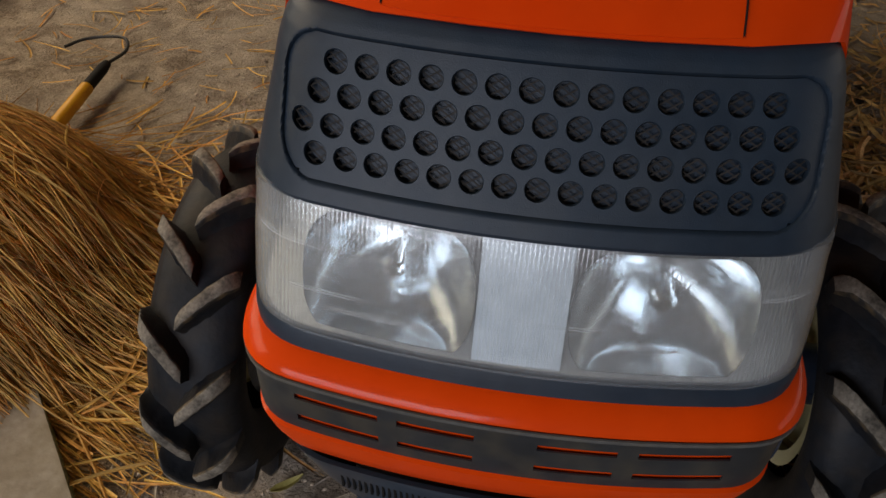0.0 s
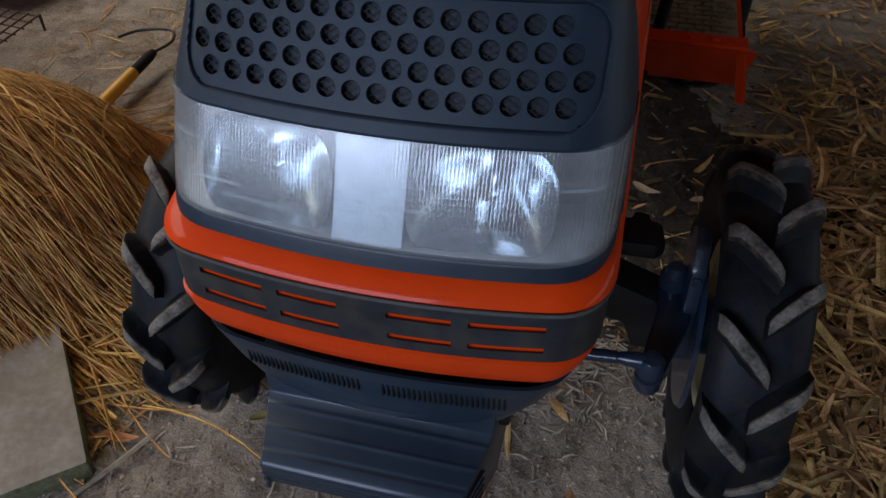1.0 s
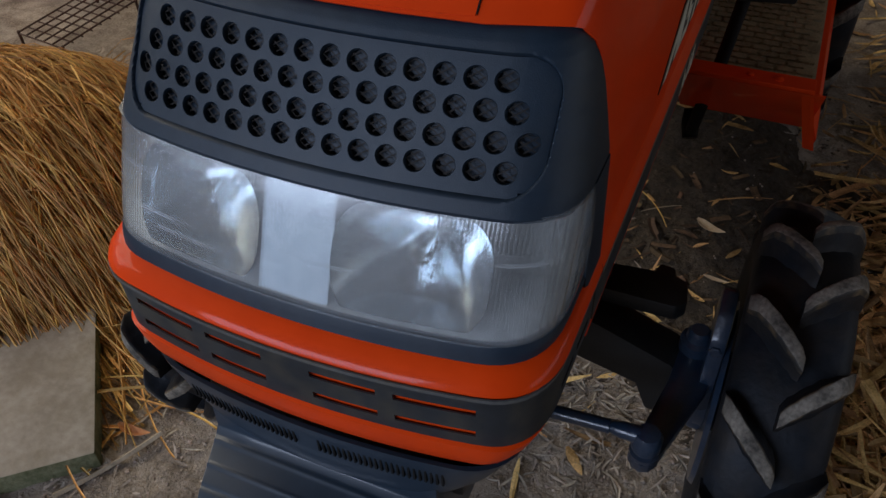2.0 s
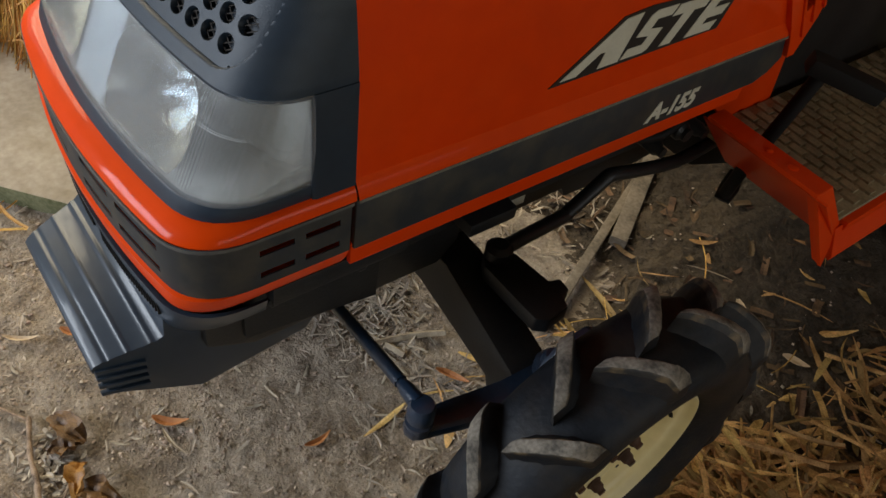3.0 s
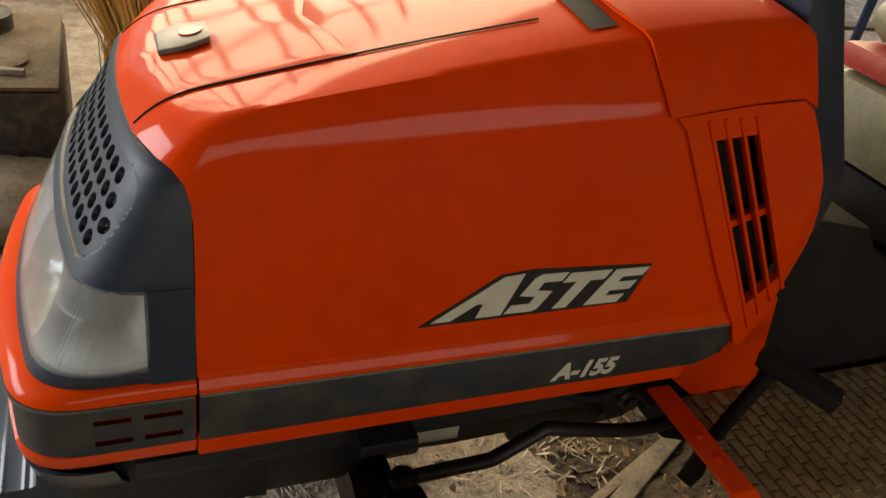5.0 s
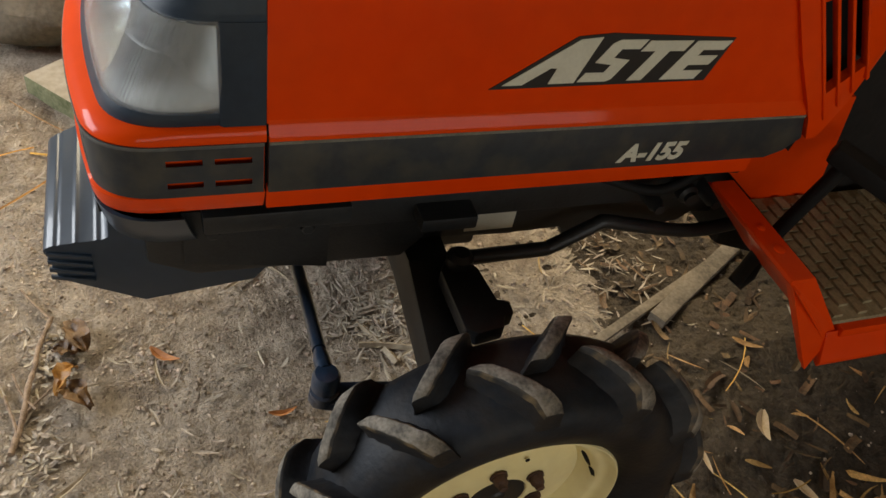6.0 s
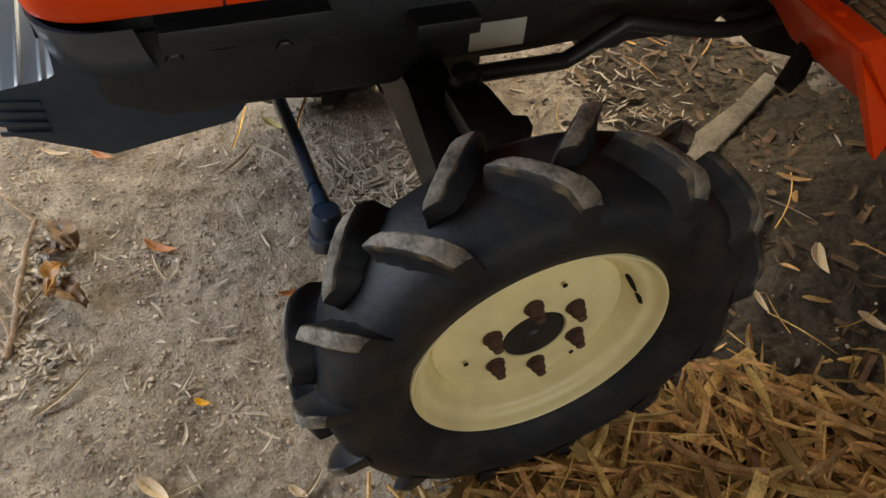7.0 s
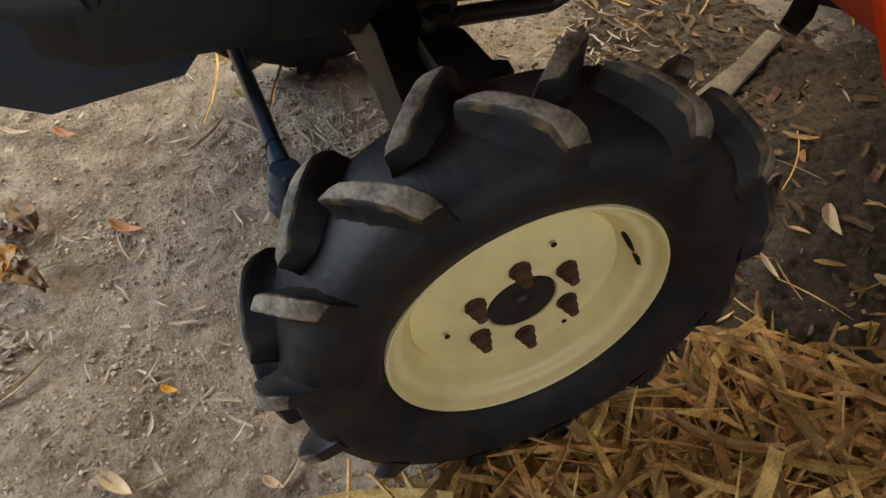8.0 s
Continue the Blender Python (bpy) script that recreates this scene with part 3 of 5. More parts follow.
hood = part("hood", thicken(loft([hood_ring(t) for t in (0.0, 0.003, 0.007, 0.012, 0.018, 0.025, 0.033, 0.042, 0.052, 0.063)] + [hood_ring(0.075 + 0.925 * i / 24) for i in range(25)]), 0.003), ORANGE, tractor, "glossy orange sheet-metal hood", smooth=35)


def hood_top(x, y, up=0.0):
    """The height of the hood's top at x, y."""
    y0, z0, y1, z1, rise = table([(a[0], a[1], a[2], a[4], a[5], a[6]) for a in HOOD[:5:-1]], abs(x))
    t = (y - y0) / (y1 - y0)
    return lerp(z0 + rise * brow(t), z1, t) + 0.004 * math.sin(math.pi * max(0, min(1, t))) + up


def hood_side(y, z):
    """The half width of the hood's flank at y and height z."""
    x0, y0, x1, y1 = table([(a[2], a[0], a[1], a[3], a[4]) for a in HOOD[:4]], z)
    return lerp(x0, x1, max(0.0, min(1.0, (y - y0) / (y1 - y0))))


def on_flank(bm):
    """Moves a sheet drawn at x = 0 onto the hood's flank."""
    for v in bm.verts:
        v.co.x += hood_side(v.co.y, v.co.z)
    return bm


panel = []
for i in range(17):
    row = []
    for j in range(25):
        x = lerp(-0.122, 0.122, j / 24)
        y = lerp(0.681 + 0.62 * x * x, 0.905 - 0.03 * (1 - abs(x) / 0.122), i / 16)
        row.append((x, y, hood_top(x, y, 0.0022 if 0 < i < 16 and 0 < j < 24 else 0.0012)))
    panel.append(row)
part("top_panel", thicken(loft(panel), 0.003), ORANGE, hood, "raised orange panel on the hood", smooth=20)
for side in (-1, 1):
    gap_rows = []
    for i in range(41):
        y = lerp(0.6905, 1.10, i / 40)
        gap_rows.append([(side * x, y, hood_top(x, y, up)) for x, up in ((0.1222, 0.0006), (0.1224, 0.0024), (0.1234, 0.0024), (0.1236, 0.0006))])
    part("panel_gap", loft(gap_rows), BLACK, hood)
emblem = prism([(-0.027, 0.721), (0.027, 0.721), (0.035, 0.743), (0.025, 0.774), (-0.025, 0.774), (-0.035, 0.743)], "z", 0.0, 0.007, 0.002)
for v in emblem.verts:
    v.co.z += hood_top(v.co.x, v.co.y, 0.003)
emblem = part("hood_emblem", emblem, surface("dull_grey_metal", (0.12, 0.12, 0.115), (0.2, 0.2, 0.19), 0.45, 30, metal=0.6), hood, "dull metal badge with a red centre")
spot = prism([(0.012 * math.cos(a), 0.756 + 0.012 * math.sin(a)) for a in [math.pi * k / 8 for k in range(16)]], "z", 0.0, 0.003)
for v in spot.verts:
    v.co.z += hood_top(v.co.x, v.co.y, 0.0085)
part("emblem_centre", spot, surface("red_enamel", (0.35, 0.02, 0.015), (0.42, 0.03, 0.02), 0.3), emblem)

for side in (-1, 1):
    def sided(bm):
        if side < 0:
            bmesh.ops.scale(bm, vec=(-1, 1, 1), verts=bm.verts)
        return bm
    part("lower_strip", sided(prism([(0.735, 0.6515), (1.395, 0.6515), (1.395, 0.684), (0.735, 0.684)], "x", 0.219, 0.2265, 0.002)), ORANGE, hood)
    part("side_band", sided(prism([(0.7365, 0.6775), (1.41, 0.6775), (1.437, 0.688), (1.458, 0.708), (1.441, 0.7484), (0.7365, 0.7484)], "x", 0.222, 0.2300, 0.0015)), BELT, hood, "dark rubber band along the hood")
    part("band_edge", sided(prism([(0.7365, 0.7454), (1.44, 0.7454), (1.44, 0.7494), (0.7365, 0.7494)], "x", 0.228, 0.2342, 0.0008)), surface("chalky_band_edge", (0.12, 0.115, 0.09), (0.2, 0.19, 0.15), 0.8, 40), hood)
    bead_side = [[(side * x, y, z) for x, z in ((0.222, 0.7488), (0.2334, 0.7492), (0.2338, 0.7515), (0.2325, 0.7550), (0.2285, 0.7625), (0.2262, 0.7680), (0.2254, 0.772))] for y in (0.7365, 0.9, 1.1, 1.3, 1.437)]
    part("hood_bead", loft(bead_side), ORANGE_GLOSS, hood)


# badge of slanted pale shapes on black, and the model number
badge_back = part("badge", on_flank(prism([(0.974, 0.8005), (1.066, 0.8655), (1.108, 0.8695), (1.271, 0.8635), (1.253, 0.8055)], "x", -0.001, 0.0012)), DECAL_BLACK, hood, "black sticker with slanted pale shapes")
LEAN = 0.62


def slant(y, z):
    return (y + LEAN * (z - 0.808), z)


for pts in (
    [(0.988, 0.8055), (1.012, 0.8058), (1.0425, 0.8270), (1.0500, 0.8265), (1.0440, 0.8065), (1.0760, 0.8070), (1.0960, 0.8650), (1.0700, 0.8625)],
    [slant(y, z) for y, z in ((1.080, 0.808), (1.116, 0.808), (1.121, 0.811), (1.121, 0.836), (1.098, 0.839), (1.098, 0.850), (1.121, 0.850), (1.121, 0.862), (1.086, 0.862), (1.080, 0.857), (1.080, 0.833), (1.103, 0.830), (1.103, 0.820), (1.080, 0.820))],
    [slant(y, z) for y, z in ((1.144, 0.8085), (1.163, 0.8085), (1.163, 0.847), (1.182, 0.847), (1.182, 0.8605), (1.125, 0.8605), (1.125, 0.847), (1.144, 0.847))],
    [slant(y, z) for y, z in ((1.188, 0.8085), (1.236, 0.8085), (1.236, 0.8205), (1.208, 0.8205), (1.208, 0.828), (1.236, 0.828), (1.236, 0.8405), (1.208, 0.8405), (1.208, 0.848), (1.236, 0.848), (1.236, 0.8600), (1.188, 0.8600))],
):
    part("badge_shape", on_flank(prism(pts, "x", 0.0010, 0.0020)), PALE, badge_back)


def lettering(text, size, mat, parent, place, turn, shear=0.0):
    curve = bpy.data.curves.new("lettering", "FONT")
    curve.body, curve.size, curve.extrude, curve.shear, curve.offset = text, size, 0.0004, shear, 0.0017
    tmp = bpy.data.objects.new("lettering", curve)
    mesh = bpy.data.meshes.new_from_object(tmp)
    bpy.data.objects.remove(tmp)
    mesh.transform(Matrix.Translation(place) @ Euler([radians(a) for a in turn]).to_matrix().to_4x4())
    mesh.materials.append(mat)
    ob = new("model_number", mesh)
    ob.parent = parent
    ob["label"] = "pale printed model number"
    return ob


lettering("A-155", 0.037, PALE, hood, (0.2306, 1.175, 0.6885), (90, 0, 90), 0.25)


# dash cover behind the hood, with slotted vents
def vent_point(u, v):
    """The vent's face: u from its front to its rear edge, v from its foot up."""
    foot, head = (lerp(1.444, 1.498, u), lerp(0.780, 0.815, u)), (lerp(1.285, 1.352, u), lerp(1.032, 1.040, u))
    return (lerp(foot[0], head[0], v), lerp(foot[1], head[1], v))


DASH = [(1.4425, 0.7455), (1.429, 0.767), (1.377, 0.84), (1.319, 0.93), (1.247, 1.045), (1.229, 1.06), (1.33, 1.075), (1.398, 1.080), (1.417, 1.070), (1.446, 1.033), (1.484, 0.975), (1.513, 0.923), (1.526, 0.890), (1.529, 0.868), (1.522, 0.842), (1.511, 0.808), (1.497, 0.765), (1.474, 0.712), (1.459, 0.711)]
dash = None
for side in (-1, 1):
    bm = plate(DASH, [[vent_point(0, 0), vent_point(1, 0.06), vent_point(1, 1), vent_point(0, 1)]], "x", 0.222, 0.2365)
    for v in bm.verts:
        v.co.x -= 0.40 * max(0, v.co.y - 1.49)
    if side < 0:
        bmesh.ops.scale(bm, vec=(-1, 1, 1), verts=bm.verts)
    if dash is None:
        dash = part("dash_cover", bm, ORANGE, tractor, "orange dash cover with slotted side vents", smooth=30)
    else:
        part("dash_side", bm, ORANGE, dash, smooth=30)
    for u in (0.0, 0.31, 0.62, 0.94):
        rib = prism([vent_point(u, -0.15 + 0.12 * u), vent_point(u + 0.07, -0.14 + 0.12 * u), vent_point(u + 0.07, 1.1), vent_point(u, 1.1)], "x", 0.2285, 0.2395, 0.001)
        if side < 0:
            bmesh.ops.scale(rib, vec=(-1, 1, 1), verts=rib.verts)
        part("vent_rib", rib, ORANGE, dash)
    bar = prism([vent_point(0, 0.49), vent_point(1, 0.49), vent_point(1, 0.53), vent_point(0, 0.53)], "x", 0.220, 0.228)
    if side < 0:
        bmesh.ops.scale(bar, vec=(-1, 1, 1), verts=bar.verts)
    part("vent_bar", bar, ORANGE, dash)
dash_top = []
for x, z, y0, y1 in ((0.2365, 1.06, 1.232, 1.421), (0.2290, 1.080, 1.2235, 1.418), (0.2085, 1.123, 1.2055, 1.413), (0.201, 1.134, 1.2015, 1.411), (0.189, 1.1395, 1.1975, 1.410), (0.12, 1.148, 1.188, 1.408), (0, 1.155, 1.182, 1.406)):
    dash_top.append([(x, lerp(y0 - 0.010, y1, i / 8), z + 0.024 * math.sin(i / 8 * 1.5) - 0.012 * max(0, i - 7)) for i in range(9)])
dash_top += [[(-x, y, z) for x, y, z in row] for row in dash_top[-2::-1]]
part("dash_top", thicken(loft(dash_top), 0.004), ORANGE, dash)
# black patch laid on the hood paints the dark of the air opening
part("air_slit_dark", loft([[(x, y, hood_top(x, y, 0.0025)) for y in (1.140, 1.155, 1.172)] for x in [-0.165 + 0.033 * i for i in range(11)]]), BLACK, dash)
# added black block, so the vent slots look dark inside
part("vent_shade_block", prism([(1.29, 1.07), (1.43, 0.70), (1.485, 0.66), (1.505, 0.80), (1.512, 0.88), (1.41, 1.06)], "x", -0.20, 0.20), BLACK, dash)
for side in (-1, 1):
    part("dash_skirt", prism([(1.40, 0.725), (1.60, 0.725), (1.645, 0.515), (1.63, 0.508), (1.542, 0.508), (1.43, 0.60), (1.40, 0.65)], "x", min(0.150 * side, 0.164 * side), max(0.150 * side, 0.164 * side), 0.002), ORANGE, dash)
part("column_cover", prism([(1.40, 1.19), (1.447, 1.195), (1.50, 1.10), (1.592, 0.945), (1.585, 0.86), (1.54, 0.80), (1.44, 1.05)], "x", -0.185, 0.185, 0.006), SLATE, tractor, "dark grey steering column cover")

# chassis and front weight bracket
part("frame_rail", prism([(0.60, 0.50), (0.66, 0.47), (0.94, 0.465), (0.97, 0.50), (0.97, 0.66), (0.60, 0.66)], "x", -0.145, 0.145, 0.006), IRON, tractor, "dark painted frame")
part("engine_frame", prism([(0.90, 0.46), (1.12, 0.452), (1.215, 0.455), (1.225, 0.434), (1.285, 0.432), (1.295, 0.440), (1.345, 0.440), (1.355, 0.436), (1.44, 0.444), (1.46, 0.462), (1.52, 0.455), (1.52, 0.66), (0.90, 0.66)], "x", -0.108, 0.108, 0.006), IRON, tractor)
part("engine_block", box(-0.10, 0.10, 0.80, 1.45, 0.47, 0.76, 0.012), IRON, tractor)
for side in (-1, 1):
    part("rail_flange", box(min(side * 0.145, side * 0.182), max(side * 0.145, side * 0.182), 0.668, 0.85, 0.574, 0.603, 0.004), IRON, tractor)
    part("stay_plate", box(min(side * 0.10, side * 0.188), max(side * 0.10, side * 0.188), 0.945, 1.025, 0.55, 0.572, 0.004), IRON, tractor)
    oval = [(0.735 + 0.036 * math.cos(a), 0.566 + 0.012 * math.sin(a)) for a in [math.pi * k / 10 for k in range(20)]]
    web = plate([(0.645, 0.50), (0.83, 0.47), (0.83, 0.588), (0.645, 0.588)], [oval], "x", 0.146, 0.153)
    if side < 0:
        bmesh.ops.scale(web, vec=(-1, 1, 1), verts=web.verts)
    part("rail_web", web, IRON, tractor, "dark rail plate with an oval hole")
    for y, z in ((0.681, 0.552), (0.80, 0.548)):
        part("rail_bolt", turned([(0.153 * side, 0.010), (0.159 * side, 0.0095), (0.160 * side, 0.007), (0.160 * side, 0)], "x", 6, (0, y, z)), IRON, tractor, smooth=20)
    part("rail_plate", box(min(side * 0.14, side * 0.152), max(side * 0.14, side * 0.152), 0.82, 1.40, 0.54, 0.60, 0.003), IRON, tractor)
part("white_sticker", box(0.1075, 0.1092, 1.049, 1.129, 0.467, 0.508, 0.0005), PALE, tractor, "small blank white sticker")

skirt_rows = []
for z, w, y0 in ((0.524, 0.137, 0.566), (0.532, 0.143, 0.558), (0.556, 0.166, 0.552), (0.588, 0.190, 0.547), (0.616, 0.204, 0.543), (0.626, 0.209, 0.541), (0.630, 0.2110, 0.541), (0.6295, 0.207, 0.546)):
    skirt_rows.append(nose_ring(z, w, y0, y_end=0.664 - 0.17 * (z - 0.532)))
skirt_sheet = thicken(loft(skirt_rows), 0.003)
skirt = part("front_skirt", skirt_sheet, SLATE_PAINT, tractor, "slate painted skirt under the nose")
for side in (-1, 1):
    for i in range(24):
        x = side * (0.014 + i * 0.0056)
        part("skirt_slit", box(x - 0.0011, x + 0.0011, 0.5455 + 0.53 * x * x - 0.0018, 0.5455 + 0.53 * x * x + 0.003, 0.592, 0.612), BLACK, skirt, smooth=0)

BRACKET = [(0.600, 0.61), (0.562, 0.60), (0.558, 0.540), (0.549, 0.5335), (0.5450, 0.5344), (0.541, 0.5313), (0.5225, 0.5262), (0.5195, 0.5271), (0.516, 0.5242), (0.500, 0.5195), (0.4965, 0.5168), (0.493, 0.5174), (0.483, 0.5115), (0.479, 0.507), (0.480, 0.500), (0.4845, 0.4965), (0.482, 0.492), (0.4825, 0.486), (0.487, 0.4825), (0.485, 0.477), (0.486, 0.471), (0.490, 0.4675), (0.489, 0.461), (0.496, 0.455), (0.592, 0.421), (0.735, 0.440), (0.757, 0.468), (0.757, 0.61)]
bracket = prism(BRACKET, "x", -0.135, 0.135, 0.0021)
for v in bracket.verts:
    v.co.x *= lerp(0.84, 1.0, max(0, min(1, (v.co.y - 0.482) / 0.085)))
part("front_bracket", bracket, SLATE_PAINT, tractor, "ridged slate-painted front weight bracket")
for side in (-1, 1):
    for z in (0.503, 0.489, 0.475, 0.461):
        rib = box(-0.003, 0.003, 0.482, 0.535, z - 0.0035, z + 0.0025, 0.0012)
        for v in rib.verts:
            v.co.x = side * (v.co.x + 0.135 * lerp(0.84, 1.0, max(0, min(1, (v.co.y - 0.482) / 0.085))))
        part("bracket_rib", rib, SLATE_PAINT, tractor)

# front axle and steering
part("axle_beam", prism([(-0.36, 0.37), (-0.31, 0.40), (-0.15, 0.46), (0.15, 0.46), (0.31, 0.40), (0.36, 0.37), (0.36, 0.29), (0.29, 0.29), (0.27, 0.34), (0.10, 0.38), (-0.10, 0.38), (-0.27, 0.34), (-0.29, 0.29), (-0.36, 0.29)], "y", 0.95, 1.015, 0.006), IRON, tractor, "dark cast front axle")
part("axle_pivot", box(-0.09, 0.09, 0.93, 1.08, 0.42, 0.52, 0.008), IRON, tractor)
part("steering_arm", prism([(0.168, 1.000), (0.192, 0.984), (0.30, 0.985), (0.312, 1.000), (0.306, 1.040), (0.288, 1.046), (0.284, 1.062), (0.262, 1.064), (0.257, 1.047), (0.196, 1.040), (0.172, 1.028)], "z", 0.452, 0.479, 0.004), IRON, tractor)
part("arm_boss", turned([(0.455, 0.0), (0.455, 0.02), (0.495, 0.02), (0.502, 0.012), (0.502, 0.0)], "z", 20, (0.184, 1.014, 0)), IRON, tractor)
link = smooth_line([(0.184, 1.014, 0.489), (0.176, 1.085, 0.482), (0.168, 1.150, 0.474), (0.165, 1.172, 0.476), (0.162, 1.235, 0.508), (0.162, 1.252, 0.514), (0.164, 1.30, 0.503), (0.165, 1.42, 0.478), (0.165, 1.52, 0.488)], 5)
part("drag_link", tube(link, 0.0115, 12), IRON, tractor, "cranked dark steering link")
for side in (-1, 1):
    x = 0.309 * side
    part("track_rod", tube([(0.05 * side, 0.802, 0.405), (0.20 * side, 0.802, 0.42), (0.262 * side, 0.801, 0.427)], 0.0095, 12), BLUE_IRON, tractor)
    part("rod_end", tube([(0.262 * side, 0.801, 0.427), (0.276 * side, 0.801, 0.428), (0.30 * side, 0.801, 0.429)], [0.0075, 0.011, 0.012], 12), BLUE_IRON, tractor)
    part("ball_joint", turned([(0.380, 0.0), (0.380, 0.012), (0.384, 0.0195), (0.402, 0.0195), (0.404, 0.015), (0.408, 0.015), (0.410, 0.0185), (0.432, 0.0185), (0.438, 0.015), (0.440, 0.006), (0.440, 0.0)], "z", 20, (x, 0.801, 0)), BLUE_IRON, tractor)
    def mirrored(bm):
        if side < 0:
            bmesh.ops.scale(bm, vec=(-1, 1, 1), verts=bm.verts)
        return bm
    pin = turned([(0.262, 0.0), (0.262, 0.024), (0.268, 0.029), (0.292, 0.030), (0.298, 0.022), (0.385, 0.022), (0.388, 0.024), (0.414, 0.024), (0.418, 0.017), (0.430, 0.016), (0.434, 0.012), (0.434, 0.0)], "z", 28, (0.338, 1.0, 0))
    knuckle = part("knuckle", mirrored(pin), BLUE_IRON, tractor, "navy cast steering knuckle")
    flange = prism([(0.945, 0.285), (0.975, 0.262), (1.035, 0.262), (1.06, 0.29), (1.068, 0.42), (1.045, 0.485), (1.02, 0.503), (0.975, 0.500), (0.95, 0.47), (0.938, 0.40)], "x", 0.352, 0.374, 0.006)
    part("knuckle_flange", mirrored(flange), BLUE_IRON, knuckle)
    arm = prism([(0.292, 0.797), (0.297, 0.784), (0.309, 0.779), (0.321, 0.784), (0.328, 0.80), (0.346, 0.86), (0.366, 0.93), (0.368, 1.01), (0.318, 1.01), (0.314, 0.93), (0.300, 0.85)], "z", 0.380, 0.397, 0.004)
    part("knuckle_arm", mirrored(arm), BLUE_IRON, knuckle)
    for y, z in ((0.958, 0.455), (0.956, 0.335), (0.972, 0.285)):
        part("knuckle_bolt", turned([(0.944, 0.0), (0.944, 0.007), (0.938, 0.0085), (0.932, 0.0085), (0.931, 0.006), (0.931, 0.0)], "y", 6, (0.362 * side, y - 0.945, z)), BLUE_IRON, knuckle, smooth=20)
    # added dark disc hides the cream inside of the rim, which lies in shade
    part("rim_cover_disc", turned([(0.374 * side, 0.05), (0.374 * side, 0.134), (0.381 * side, 0.139), (0.383 * side, 0.05)], "x", 36, (0, 1.0, 0.315)), BLUE_IRON, knuckle)
    part("hub", turned([(0.36, 0.06), (0.39, 0.06), (0.395, 0.05), (0.46, 0.045)], "x", 24, (0, 1.0, 0.32)) if side > 0 else turned([(-0.36, 0.06), (-0.39, 0.06), (-0.395, 0.05), (-0.46, 0.045)], "x", 24, (0, 1.0, 0.32)), BLUE_IRON, tractor)


# wheels
LUGS = 13


def lug(r_base, r_top, inward, half, sweep, width):
    """A curved tread bar with a broad concave foot, from the crown to one shoulder. inward: the side (1 or -1 along x) to which it runs."""
    bm, rows, n = bmesh.new(), [], 12
    for i in range(n + 1):
        t = i / n
        x = inward * lerp(-0.006, half * 1.0, t)
        ang = -radians(sweep) * (t ** 0.9)
        drop = 0.012 * max(0, t - 0.45) ** 2 / 0.3 + 0.014 * max(0, t - 0.86) / 0.14 + 0.005 * max(0, 0.12 - t) / 0.12
        top, base = r_top - drop, r_base - 0.008 - 0.034 * max(0, t - 0.4) ** 1.5
        wt = width * lerp(0.86, 1.0, t) * (0.8 if i in (0, n) else 1) * (1 + 0.05 * math.sin(i * 2.3))
        da = wt / 2 / top
        foot = (2.9, 1.95, 1.45, 1.2, 1.08, 0.9, 0.6)
        high = (0.0, 0.22, 0.5, 0.76, 0.90, 0.975, 1.0)
        ripple = 0.0010 * math.sin(i * 3.1)
        pts = []
        for side in (-1, 1):
            run = list(zip(foot, high))
            for f, h in run if side < 0 else run[::-1]:
                f = 1 + (f - 1) * (1 - 0.85 * max(0.0, t - 0.55) / 0.45) if f > 1 else f
                r = lerp(base, top, h) + (ripple if h > 0.95 else 0)
                pts.append(bm.verts.new((x, math.cos(ang + side * f * da) * r, math.sin(ang + side * f * da) * r)))
        rows.append(pts)
    for a, b in zip(rows, rows[1:]):
        for k in range(13):
            f = bm.faces.new((a[k], a[k + 1], b[k + 1], b[k]))
            f.material_index = 1 if k in (5, 6, 7) else 2 if k in (4, 8, 9) else 0
    for end in (rows[0], rows[-1]):
        bm.faces.new(end)
    return bm


